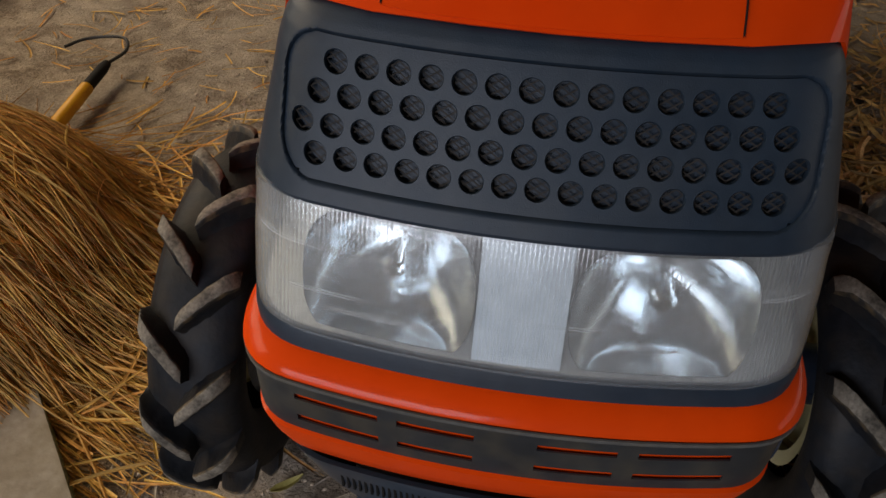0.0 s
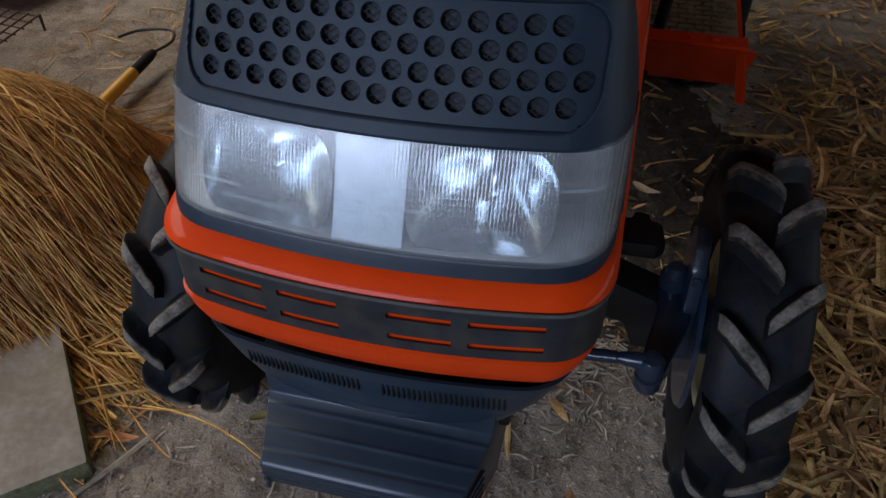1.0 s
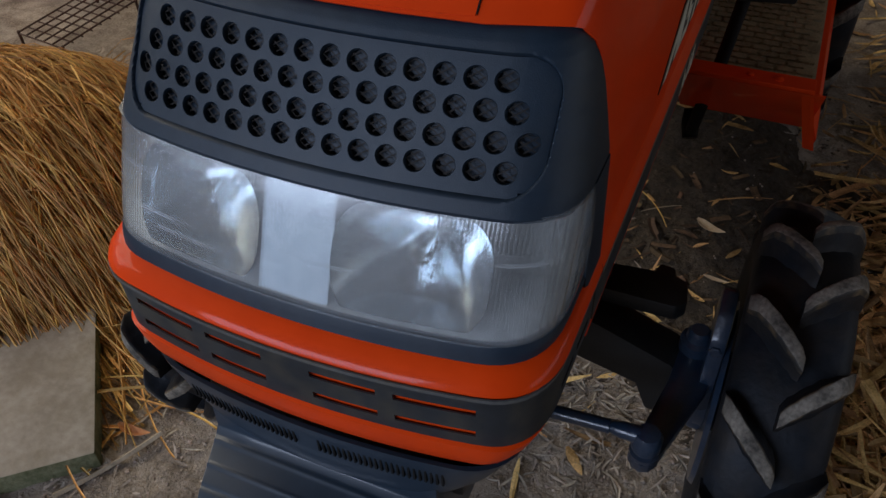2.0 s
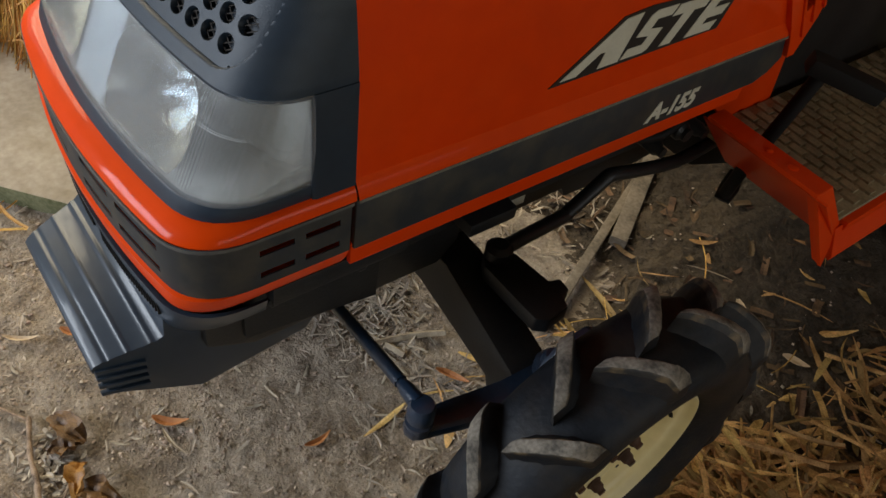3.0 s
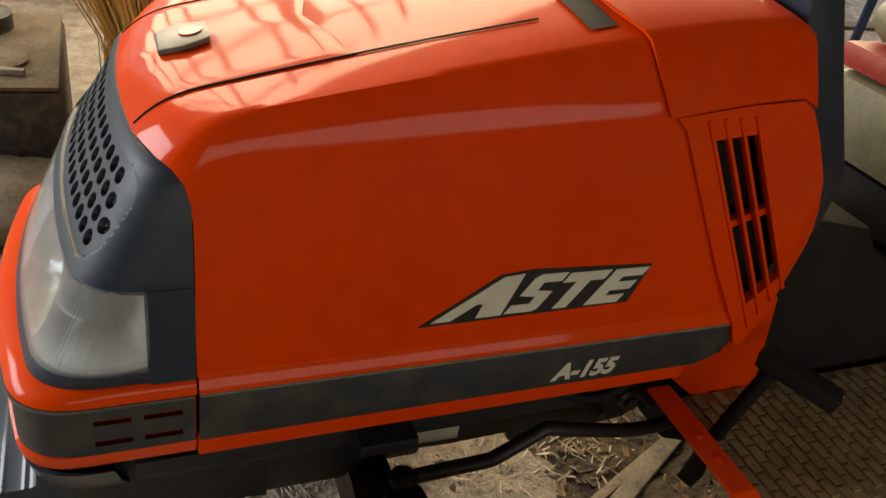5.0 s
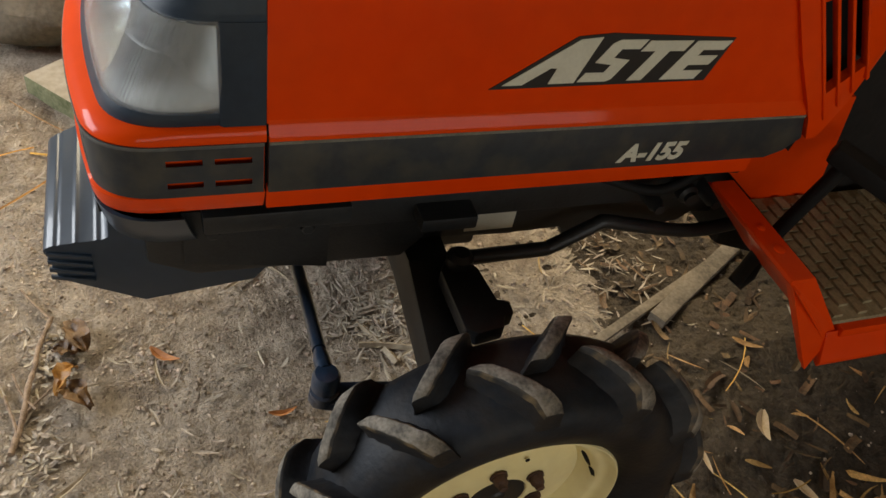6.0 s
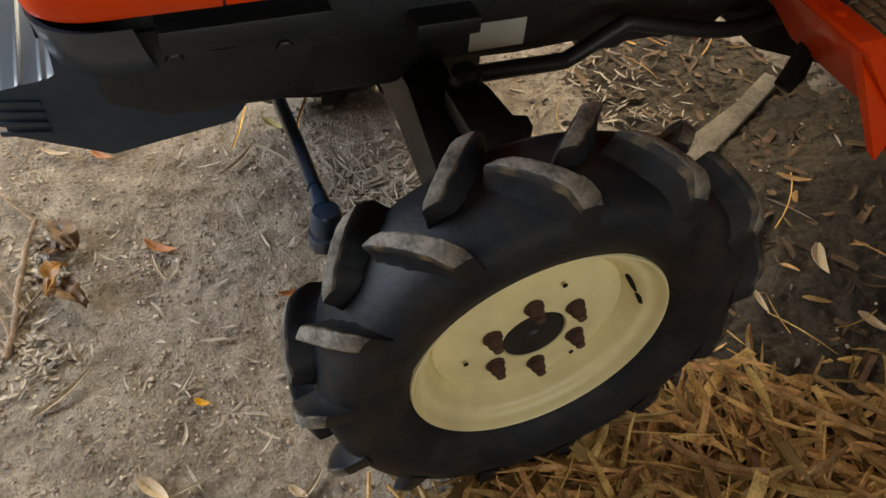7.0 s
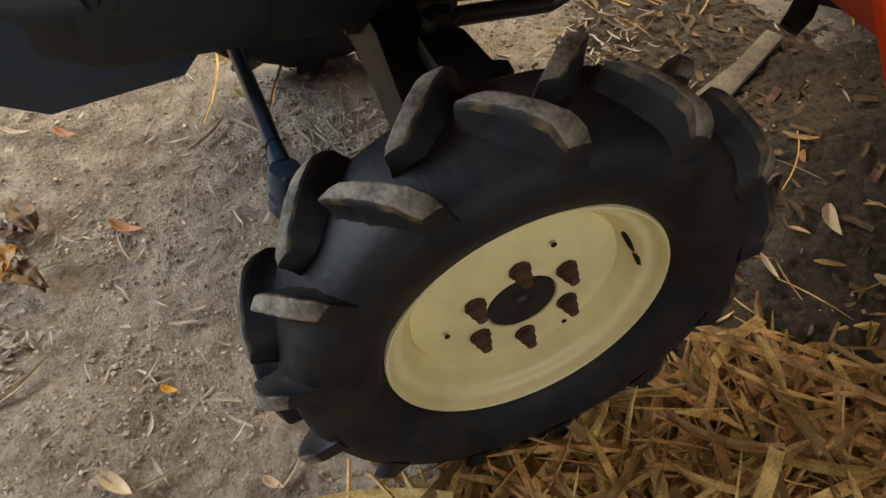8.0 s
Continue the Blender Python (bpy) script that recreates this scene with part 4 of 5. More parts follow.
def wheel(name, place, out, radius, half, rim_radius, face, first, label):
    """A farm wheel: tyre with alternating bars, dished rim, nuts. out: the side (1 or -1) to which its face looks."""
    k = radius / 0.292
    body = radius - 0.032 * k
    lip_r = rim_radius + 0.019
    prof = [(-0.50, lip_r - 0.003), (-0.60, lip_r), (-0.78, lip_r + 0.010), (-0.98, lerp(lip_r, body, 0.42)), (-1.03, lerp(rim_radius, body, 0.66)), (-0.94, body - 0.016 * k), (-0.72, body - 0.005 * k), (-0.4, body), (0, body + 0.001), (0.4, body), (0.72, body - 0.005 * k), (0.94, body - 0.016 * k), (1.03, lerp(rim_radius, body, 0.66)), (0.98, lerp(lip_r, body, 0.42)), (0.78, lip_r + 0.010), (0.60, lip_r), (0.50, lip_r - 0.003)]
    bm = turned([(u * half, r) for u, r in prof], "x", 78)
    bmesh.ops.translate(bm, vec=place, verts=bm.verts)
    w = part(name, bm, TYRE, tractor, label, smooth=60)
    for inward, shift in ((out, 0.0), (-out, 180 / LUGS)):
        first_lug = None
        for i in range(LUGS):
            turn = Matrix.Translation(place) @ Matrix.Rotation(radians(first + shift + i * 360 / LUGS), 4, "X")
            if first_lug is None:
                first_lug = part("tread_lug", lug(body, radius, inward, half, 14, 0.0265 * k), (TYRE, LUG_TOP, LUG_SIDE), w, smooth=50)
                piece = first_lug
            else:
                piece = new("tread_lug", first_lug.data)
                piece.parent = w
            piece.matrix_basis = turn
    x, y, z = place
    steps = ((0.006, 0.005), (0.001, 0.0), (-0.002, 0.0012), (-0.0026, 0.0032), (-0.0005, 0.0055), (0.006, 0.0085), (0.011, 0.0118), (0.0135, 0.0160), (0.0140, 0.0200), (0.0160, 0.0235), (0.0215, 0.0275), (0.0290, 0.0310), (0.0365, 0.0350), (0.0410, 0.0388), (0.0440, 0.0397), (0.0440, 0.0407), (0.0395, 0.0412), (0.0375, 0.0440), (0.0340, 0.0540), (0.0305, 0.0650), (0.0275, 0.0760), (0.0250, 0.0880), (0.0238, 0.0980), (0.0235, 0.1060))
    rim_prof = [(face - dx, lip_r - dr) for dx, dr in steps] + [(face - 0.0235, 0.042), (face - 0.027, 0.040), (face - 0.055, 0.040)]
    bm = turned([(u * out, r) for u, r in rim_prof], "x", 72, place)
    rim = part("rim", bm, CREAM, w, "cream-painted dished steel rim", smooth=35)
    part("rim_barrel", turned([(u * half, rim_radius - d) for u, d in ((-0.12, 0.034), (-0.16, 0.022), (-0.5, 0.022), (-0.55, 0.0))], "x", 48, place), CREAM, w)
    part("hub_cap", turned([((face - 0.030) * out, 0.0405), ((face - 0.024) * out, 0.039), ((face - 0.023) * out, 0.012), ((face - 0.020) * out, 0.009), ((face - 0.020) * out, 0.0)], "x", 32, place), IRON, w)
    for i in range(6):
        a = radians(i * 60 + 41)
        c = (x, y + 0.060 * math.cos(a), z + 0.060 * math.sin(a))
        nut = turned([((face - 0.023) * out, 0.0125), ((face - 0.020) * out, 0.0125), ((face - 0.020) * out, 0.0100), ((face - 0.011) * out, 0.0092), ((face - 0.009) * out, 0.0075), ((face - 0.008) * out, 0.0065), ((face - 0.003) * out, 0.006), ((face - 0.003) * out, 0.0)], "x", 9, c)
        part("wheel_nut", nut, RUST, w, smooth=45)
    for a, d in ((75, 0.088), (195, 0.088), (315, 0.088)):
        c = (x + (face - 0.023) * out, y + d * math.cos(radians(a)), z + d * math.sin(radians(a)))
        part("rim_hole", turned([(-0.0006 * out, 0.0032), (0.0006 * out, 0.0032), (0.0006 * out, 0.0)], "x", 12, c), BLACK, rim)
    return w, rim


_, rim = wheel("front_wheel", (0.445, 1.008, 0.316), 1, 0.292, 0.064, 0.1445, 0.040, 106.3, "lugged farm tyre with dusty tread bars on a cream rim")
part("valve_slot", tube([(0.4520, 1.1245, 0.378), (0.4505, 1.1285, 0.372), (0.4545, 1.1370, 0.357), (0.4580, 1.1415, 0.348)], [0.003, 0.0060, 0.0060, 0.004], 8), BLACK, rim, "dark valve slot")
part("valve_stem", tube([(0.4590, 1.1420, 0.347), (0.4610, 1.1445, 0.343), (0.4640, 1.1500, 0.332), (0.4640, 1.1515, 0.329)], [0.005, 0.0062, 0.0062, 0.003], 8), BLACK, rim, "short black valve stem")
wheel("front_wheel", (-0.422, 1.004, 0.302), -1, 0.292, 0.064, 0.1445, 0.040, 96.0, "lugged farm tyre with dusty tread bars on a cream rim")
for side in (-1, 1):
    wheel("rear_wheel", (0.40 * side, 2.42, 0.40), side, 0.40, 0.10, 0.21, 0.06, 100.0, "large lugged rear farm tyre")

# rear body, platform and pedal
part("gearbox", prism([(1.50, 0.42), (1.72, 0.34), (2.50, 0.30), (2.60, 0.62), (2.0, 0.68), (1.86, 0.70), (1.75, 0.83), (1.60, 0.86), (1.50, 0.62)], "x", -0.15, 0.15, 0.012), surface("dusty_black_casting", (0.008, 0.0075, 0.007), (0.018, 0.017, 0.015), 0.7, 9, gloss=0.2), tractor)
bm = box(0.213, 0.409, 1.361, 1.398, 0.618, 0.625, 0.0015)
leg = bmesh.new()
outer = [Vector(p) for p in ((0.4075, 1.361, 0.625), (0.4075, 1.398, 0.625), (0.421, 1.492, 0.514), (0.4425, 1.449, 0.466))]
away = (outer[1] - outer[0]).cross(outer[3] - outer[0]).normalized() * 0.006
away = away if away.x < 0 else -away
va, vb = [leg.verts.new(p) for p in outer], [leg.verts.new(p + away) for p in outer]
leg.faces.new(va), leg.faces.new(vb[::-1])
for i in range(4):
    leg.faces.new((va[i], va[(i + 1) % 4], vb[(i + 1) % 4], vb[i]))
flange = [(0.4075, 1.361, 0.625), (0.4425, 1.449, 0.466), (0.424, 1.452, 0.466), (0.390, 1.364, 0.620)]
leg.faces.new([leg.verts.new(p) for p in flange])
bmesh.ops.recalc_face_normals(leg, faces=leg.faces)
platform = part("foot_platform", merge(bm, leg), ORANGE, tractor, "orange sheet-metal foot platform", smooth=0)
part("platform_apron", prism([(1.362, 0.617), (1.367, 0.617), (1.503, 0.480), (1.500, 0.476)], "x", 0.205, 0.426, 0.0008), ORANGE, platform)
part("platform_floor", box(0.16, 0.430, 1.49, 2.05, 0.512, 0.528, 0.002), ORANGE, platform)
part("platform_edge", prism([(0.418, 0.517), (0.424, 0.521), (0.443, 0.475), (0.441, 0.466), (0.430, 0.470), (0.418, 0.500)], "y", 1.470, 2.05, 0.0015), ORANGE, platform)
for x, y, r in ((0.354, 1.379, 0.008), (0.312, 1.378, 0.006)):
    part("platform_bolt", turned([(0.6245, r), (0.6265, r), (0.6280, r * 0.6), (0.6280, 0)], "z", 14, (x, y, 0)), ORANGE, platform)
mat = part("floor_mat", box(0.165, 0.4185, 1.452, 2.04, 0.528, 0.536, 0.002), MAT_RUBBER, tractor, "dusty ribbed rubber floor mat")
bm = bmesh.new()
for i in range(26):
    for j in range(8):
        y = 1.465 + i * 0.0222
        x = 0.184 + j * 0.033 + (0.0165 if i % 2 else 0)
        if x < 0.404:
            merge(bm, box(x - 0.0135, x + 0.0135, y - 0.0078, y + 0.0078, 0.534, 0.5405))
pads = part("mat_tread", bm, MAT_RUBBER, mat, smooth=0)
pads["kind"] = "stuff"
part("fender", prism([(0.20, 0.50), (0.44, 0.50), (0.46, 0.56), (0.46, 0.80), (0.20, 0.84)], "y", 2.03, 2.07, 0.006), ORANGE, tractor, "orange rear mudguard")
part("pedal_arm", tube(smooth_line([(0.236, 1.490, 0.43), (0.246, 1.488, 0.50), (0.260, 1.490, 0.58), (0.272, 1.513, 0.685)], 4), 0.0115, 10), BLACK, tractor)
pedal = box(-0.060, 0.060, -0.018, 0.018, -0.014, 0.014, 0.006, Matrix.Translation((0.2985, 1.536, 0.6915)) @ Euler((0, radians(12), radians(39))).to_matrix().to_4x4())
part("pedal_pad", pedal, BLACK, tractor, "black rubber foot pedal")

# ---- shed ----
def shed_part(name, bm, label, mat=WALL):
    ob = part(name, bm, mat, smooth=0)
    return tagged(ob, label, "wall" if "wall" in name else "ceiling", kind="structure")


# south, north and east walls and ceiling are unseen, added to shape the daylight
shed_part("wall_south", plate([(-3.6, -0.3), (4.6, -0.3), (4.6, 3.6), (-3.6, 3.6)], [[(-3.0, 1.2), (0.1, 1.2), (0.1, 2.7), (-3.0, 2.7)]], "y", -3.2, -3.05), "brown board wall added out of view, with a wide high opening")
shed_part("wall_north", box(-3.6, 4.6, 7.5, 7.65, -0.3, 3.6), "brown board wall added out of view")
shed_part("wall_east", plate([(-3.2, -0.3), (7.65, -0.3), (7.65, 3.6), (-3.2, 3.6)], [[(-1.4, 0.95), (3.8, 0.95), (3.8, 2.35), (-1.4, 2.35)]], "x", 4.6, 4.75), "brown board wall added out of view, with a long opening")
shed_part("wall_west", plate([(-3.2, -0.3), (7.65, -0.3), (7.65, 3.6), (-3.2, 3.6)], [[(-0.9, 0.9), (1.0, 0.9), (1.0, 3.5), (-0.9, 3.5)], [(1.2, 0.9), (3.1, 0.9), (3.1, 3.5), (1.2, 3.5)], [(3.3, 0.9), (5.1, 0.9), (5.1, 3.5), (3.3, 3.5)], [(5.3, 0.0), (7.3, 0.0), (7.3, 3.5), (5.3, 3.5)]], "x", -3.75, -3.6), "brown board wall with a row of openings")
lattice = thing("window_lattice", (-3.5, 1.1, 0.9), "rough pole lattice across the shed openings", "lattice", kind="structure")
for i in range(22):
    y = -0.85 + i * 0.28
    part("pole", tube([(-3.42, y, 0.86), (-3.42, y + 0.03 * math.sin(i * 2.1), 1.7), (-3.42, y + 0.05 * math.sin(i * 3.3), 3.52)], 0.022, 8), WOOD, lattice)
for z in (1.15, 1.62, 2.1, 2.55, 3.0):
    part("cross_pole", tube([(-3.45, -0.95, z), (-3.45, 2.0, z + 0.03), (-3.45, 5.2, z - 0.02)], 0.024, 8), WOOD, lattice)
shed_part("ceiling", box(-3.75, 4.75, -3.2, 7.65, 3.6, 3.7), "dark ceiling added out of view")


# ---- litter and loose things ----
def ribbon(verts, faces, base, length, width, yaw, pitch, curl, fold, lance=True):
    """Adds one leaf or stalk, a narrow folded strip, to lists of vertices and faces."""
    n = 5
    c, s = math.cos(yaw), math.sin(yaw)
    start = len(verts)
    for i in range(n + 1):
        t = i / n
        w = width * (2.05 * (t + 0.02) ** 0.55 * (1.0 - 0.96 * t) ** 0.9 if lance else 1.0)
        along = (t - 0.5) * length
        lift = along * math.sin(pitch) + curl * (2 * t - 1) ** 2 * length
        bow = (curl * 0.6 + 0.3 * math.sin(yaw * 9.0)) * length * (t - 0.5) ** 2
        for side in (-1, 0, 1):
            off = side * w / 2 + bow
            verts.append((base[0] + along * c - off * s, base[1] + along * s + off * c, base[2] + lift + abs(side) * fold * w))
    for i in range(n):
        for k in range(2):
            a = start + i * 3 + k
            faces.append((a, a + 1, a + 4, a + 3))


def stuff(name, verts, faces, mat, label, category):
    mesh = bpy.data.meshes.new(name)
    mesh.from_pydata(verts, [], faces)
    for m in mat if isinstance(mat, (list, tuple)) else (mat,):
        mesh.materials.append(m)
    ob = new(name, mesh)
    return tagged(ob, label, category, kind="stuff")


rng = random.Random(7)


def under_machine(x, y):
    return -0.5 < x < 0.5 and 0.98 - 0.24 < y < 1.26 and abs(abs(x) - 0.405) < 0.085


def husk_density(x, y):
    """How thickly dry leaves lie at a place: beside and behind the front wheel."""
    edge = 0.455 + 1.3 * max(0, y - 1.38) + 0.05 * noise.noise((x * 7, y * 7, 4))
    d = max(lerp(0.06, 0.015, max(0.0, min(1.0, (y - 1.2) / 0.25))) + 0.36 * min(1.0, max(0.0, x - 0.45) / 0.3), min(1.0, (x - edge) / 0.05)) if x > 0.34 else 0.02
    d *= max(0.0, min(1.0, (y - 0.62 - 0.25 * max(0, 0.75 - x)) / 0.25)) if x < 1.0 else 1.0
    d *= 0.75 + 0.6 * noise.noise((x * 3.1, y * 3.1, 9))
    fade = 0.25 * noise.noise((x * 2.3, y * 2.3, 5))
    d *= max(0.0, min(1.0, (2.1 - x) / 0.8 + fade)) * max(0.0, min(1.0, (3.3 - y) / 1.0 + fade)) * max(0.0, min(1.0, (y - 0.25) / 0.3 + fade))
    return max(0.0, min(1.0, d))


verts, faces = [], []
made = 0
while made < 7800:
    x, y = rng.uniform(0.1, 2.2), rng.uniform(0.2, 3.4)
    if rng.random() > husk_density(x, y) * (1.0 if x < 1.1 and y < 2.0 else 0.5) or under_machine(x, y):
        continue
    length = rng.choice((0.035, 0.05, 0.07, 0.09, 0.12)) * rng.uniform(0.7, 1.3)
    layer = 0.004 + 0.042 * rng.random() ** 1.3 * husk_density(x, y)
    ribbon(verts, faces, (x, y, floor_z(x, y) + layer), length * 1.3, rng.choice((rng.uniform(0.003, 0.007), rng.uniform(0.009, 0.016), rng.uniform(0.014, 0.024))), rng.uniform(0, 6.283), rng.gauss(0, 0.17), rng.uniform(-0.05, 0.12), rng.uniform(-0.15, 0.2))
    made += 1
made = 0
while made < 900:
    x, y = rng.uniform(0.4, 1.3), rng.uniform(0.6, 2.2)
    if rng.random() > husk_density(x, y) or under_machine(x, y):
        continue
    ribbon(verts, faces, (x, y, floor_z(x, y) + 0.030 + 0.016 * rng.random()), rng.uniform(0.09, 0.20), rng.choice((rng.uniform(0.004, 0.007), rng.uniform(0.010, 0.022))), rng.uniform(0, 6.283), rng.gauss(0, 0.10), rng.uniform(-0.04, 0.06), rng.uniform(-0.3, 0.3), lance=rng.random() < 0.5)
    made += 1
stuff("leaf_litter", verts, faces, HUSK, "golden brown dry bamboo leaves littering the dirt", "leaf litter")

verts, faces = [], []
for _ in range(1700):
    x, y = rng.uniform(-0.9, 0.9), rng.uniform(0.2, 2.3)
    if rng.random() < 0.45:
        x, y = rng.choice(((rng.gauss(0.17, 0.10), rng.gauss(1.14, 0.12)), (rng.gauss(-0.135, 0.05), rng.gauss(1.03, 0.06)), (rng.gauss(-0.135, 0.05), rng.gauss(1.03, 0.06)), (rng.gauss(0.17, 0.10), rng.gauss(1.14, 0.12)), (rng.gauss(-0.24, 0.10), rng.gauss(1.62, 0.08))))
    elif floor_z(x, y) > ground_z(x, y) + 0.002 and rng.random() < 0.93:
        continue
    ribbon(verts, faces, (x, y, floor_z(x, y) + rng.uniform(0.002, 0.008)), rng.uniform(0.012, 0.05), rng.uniform(0.003, 0.008), rng.uniform(0, 6.283), rng.uniform(-0.2, 0.2), rng.uniform(-0.03, 0.08), rng.uniform(-0.2, 0.4))
crumbs = random.Random(31)
for cx, cy, spread, count in ((-0.125, 0.405, 0.030, 150), (0.085, 0.385, 0.035, 130)):
    for _ in range(count):
        x, y = crumbs.gauss(cx, spread), crumbs.gauss(cy, spread * 0.8)
        ribbon(verts, faces, (x, y, floor_z(x, y) + crumbs.uniform(0.001, 0.009)), crumbs.uniform(0.006, 0.022), crumbs.uniform(0.004, 0.010), crumbs.uniform(0, 6.283), crumbs.uniform(-0.3, 0.3), crumbs.uniform(-0.03, 0.08), crumbs.uniform(-0.2, 0.4))
stuff("wood_chips", verts, faces, CHIP, "pale grey chips and bark shreds on the dirt", "wood chips")

verts, faces = [], []
for _ in range(380):
    x, y = rng.gauss(-0.86, 0.17), rng.gauss(1.2, 0.35)
    longest = 0.32
    if rng.random() < 0.02:
        x, y, longest = rng.gauss(0.02, 0.2), rng.gauss(1.6, 0.2), 0.16
    ribbon(verts, faces, (x, y, floor_z(x, y) + rng.uniform(0.003, 0.02 if longest < 0.2 else 0.03)), rng.uniform(0.08, longest), rng.uniform(0.003, 0.008) * (0.4 if longest < 0.2 else 1), rng.gauss(0.6, 0.9), rng.uniform(-0.1, 0.1), rng.uniform(-0.05, 0.05), 0.3, lance=False)
for _ in range(420):
    x, y = rng.uniform(-1.7, -0.2), rng.uniform(1.5, 3.6)
    if x > -0.75 and crumbs.random() < 0.75:
        continue
    ribbon(verts, faces, (x, y, floor_z(x, y) + rng.uniform(0.003, 0.012)), rng.uniform(0.03, 0.16), rng.uniform(0.003, 0.008), rng.uniform(0, 6.283), rng.uniform(-0.08, 0.08), rng.uniform(-0.05, 0.08), 0.3, lance=rng.random() < 0.4)
stuff("straw_litter", verts, faces, STRAW, "loose straw stalks strewn over the dirt", "straw")

verts, faces = [], []
for _ in range(26000):
    x, y = rng.uniform(-1.0, 1.0), rng.uniform(0.2, 2.3)
    r = 0.0008 + 0.0046 * rng.random() ** 9
    if floor_z(x, y) > ground_z(x, y) + 0.002 and crumbs.random() < 0.9:
        continue
    z = floor_z(x, y) + r * 0.4
    k = len(verts)
    top = rng.uniform(0, 6.28)
    verts += [(x + r * rng.uniform(0.7, 1.2) * math.cos(top + a), y + r * rng.uniform(0.7, 1.2) * math.sin(top + a), z + r * h * rng.uniform(0.4, 1.1)) for h in (-0.5, 0.35) for a in (0, 1.6, 3.1, 4.7)] + [(x + r * rng.uniform(-0.4, 0.4), y, z + r * rng.uniform(0.35, 0.75))]
    for i in range(4):
        j = (i + 1) % 4
        faces += [(k + i, k + j, k + 4 + j, k + 4 + i), (k + 4 + i, k + 4 + j, k + 8)]
for _ in range(900):
    x, y = crumbs.choice(((crumbs.gauss(0.20, 0.07), crumbs.gauss(0.63, 0.05)), (crumbs.gauss(0.27, 0.05), crumbs.gauss(0.68, 0.05)), (crumbs.gauss(-0.06, 0.05), crumbs.gauss(0.56, 0.04))))
    r = 0.0010 + 0.0036 * crumbs.random() ** 7
    z = floor_z(x, y) + r * 0.4
    k = len(verts)
    verts += [(x + r * crumbs.uniform(0.6, 1.3) * math.cos(a), y + r * crumbs.uniform(0.6, 1.3) * math.sin(a), z + r * h) for h in (-0.5, 0.3) for a in (0, 1.4, 3.3, 4.7)] + [(x, y, z + r * 0.8)]
    for i in range(4):
        j = (i + 1) % 4
        faces += [(k + i, k + j, k + 4 + j, k + 4 + i), (k + 4 + i, k + 4 + j, k + 8)]
shards = random.Random(12)
for _ in range(15000):
    x, y = shards.uniform(-0.75, 0.95), shards.uniform(0.25, 2.1)
    if noise.noise((x * 5, y * 5, 7)) + 0.35 < shards.random() * 0.9 or floor_z(x, y) > ground_z(x, y) + 0.002:
        continue
    yaw, length, wide = shards.uniform(0, 6.283), shards.uniform(0.0035, 0.012), shards.uniform(0.0015, 0.0042)
    c, d, z, k = math.cos(yaw), math.sin(yaw), floor_z(x, y), len(verts)
    verts += [(x - length / 2 * c, y - length / 2 * d, z + 0.0004), (x + length / 2 * c, y + length / 2 * d, z + shards.uniform(0.0, 0.0022)), (x - wide * d, y + wide * c, z + 0.0003), (x + wide * d * 0.4, y - wide * c * 0.4, z + shards.uniform(0.0014, 0.0036))]
    faces += [(k, k + 3, k + 1), (k, k + 2, k + 3), (k + 1, k + 3, k + 2)]
stuff("dirt_clods", verts, faces, CLOD, "small clods and grit on the dirt floor", "clods")


# brown soil heaped under the foot platform, its colour darkened for the shade there
SOIL = surface("shade_darkened_soil", (0.046, 0.033, 0.020), (0.130, 0.096, 0.060), 0.95, 9, bump=0.005, bump_scale=190, coarse=0.03, dust=(0.19, 0.155, 0.115), dust_amount=0.3)
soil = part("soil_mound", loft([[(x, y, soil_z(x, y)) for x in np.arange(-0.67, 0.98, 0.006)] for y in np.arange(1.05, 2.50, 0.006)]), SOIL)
tagged(soil, "brown soil heaped under the foot platform, darkened for the shade there", "soil", kind="stuff")


scraps = random.Random(44)
verts, faces = [], []
for _ in range(800):
    x, y = scraps.uniform(-0.6, 0.95), scraps.uniform(1.1, 2.1)
    if x > 0.05 and scraps.random() < 0.4:
        continue
    if floor_z(x, y) < ground_z(x, y) + 0.002:
        continue
    ribbon(verts, faces, (x, y, floor_z(x, y) + scraps.uniform(0.002, 0.006)), scraps.uniform(0.012, 0.075), scraps.uniform(0.003, 0.020), scraps.uniform(0, 6.283), scraps.uniform(-0.1, 0.1), scraps.uniform(-0.03, 0.08), scraps.uniform(-0.2, 0.3), lance=scraps.random() < 0.4)
stuff("leaf_scraps", verts, faces, surface("dull_leaf_scrap", (0.055, 0.035, 0.017), (0.18, 0.115, 0.055), 0.8, 30, random_tint=0.6), "dull brown leaf scraps trodden into the dark soil", "leaf litter")


# straw heap beside the tractor
def heap_z(x, y, cx=-1.43, cy=1.22, rx=0.60, ry=0.56, h=0.31):
    d = ((x - cx) / rx) ** 2 + ((y - cy) / ry) ** 2
    return h * max(0.0, 1 - d) ** 0.7


heap = thing("straw_heap", (-1.43, 1.38, 0), "large heap of long brown dry straw lying on the ground", "straw heap")
core = loft([[(x, y, ground_z(x, y) - 0.02 + max(0, heap_z(x, y) - 0.015) + 0.02 * noise.noise((x * 9, y * 9, 0))) for x in np.arange(-2.2, -0.75, 0.04)] for y in np.arange(0.68, 2.1, 0.04)])
part("heap_core", core, STRAW, heap)
verts, faces = [], []


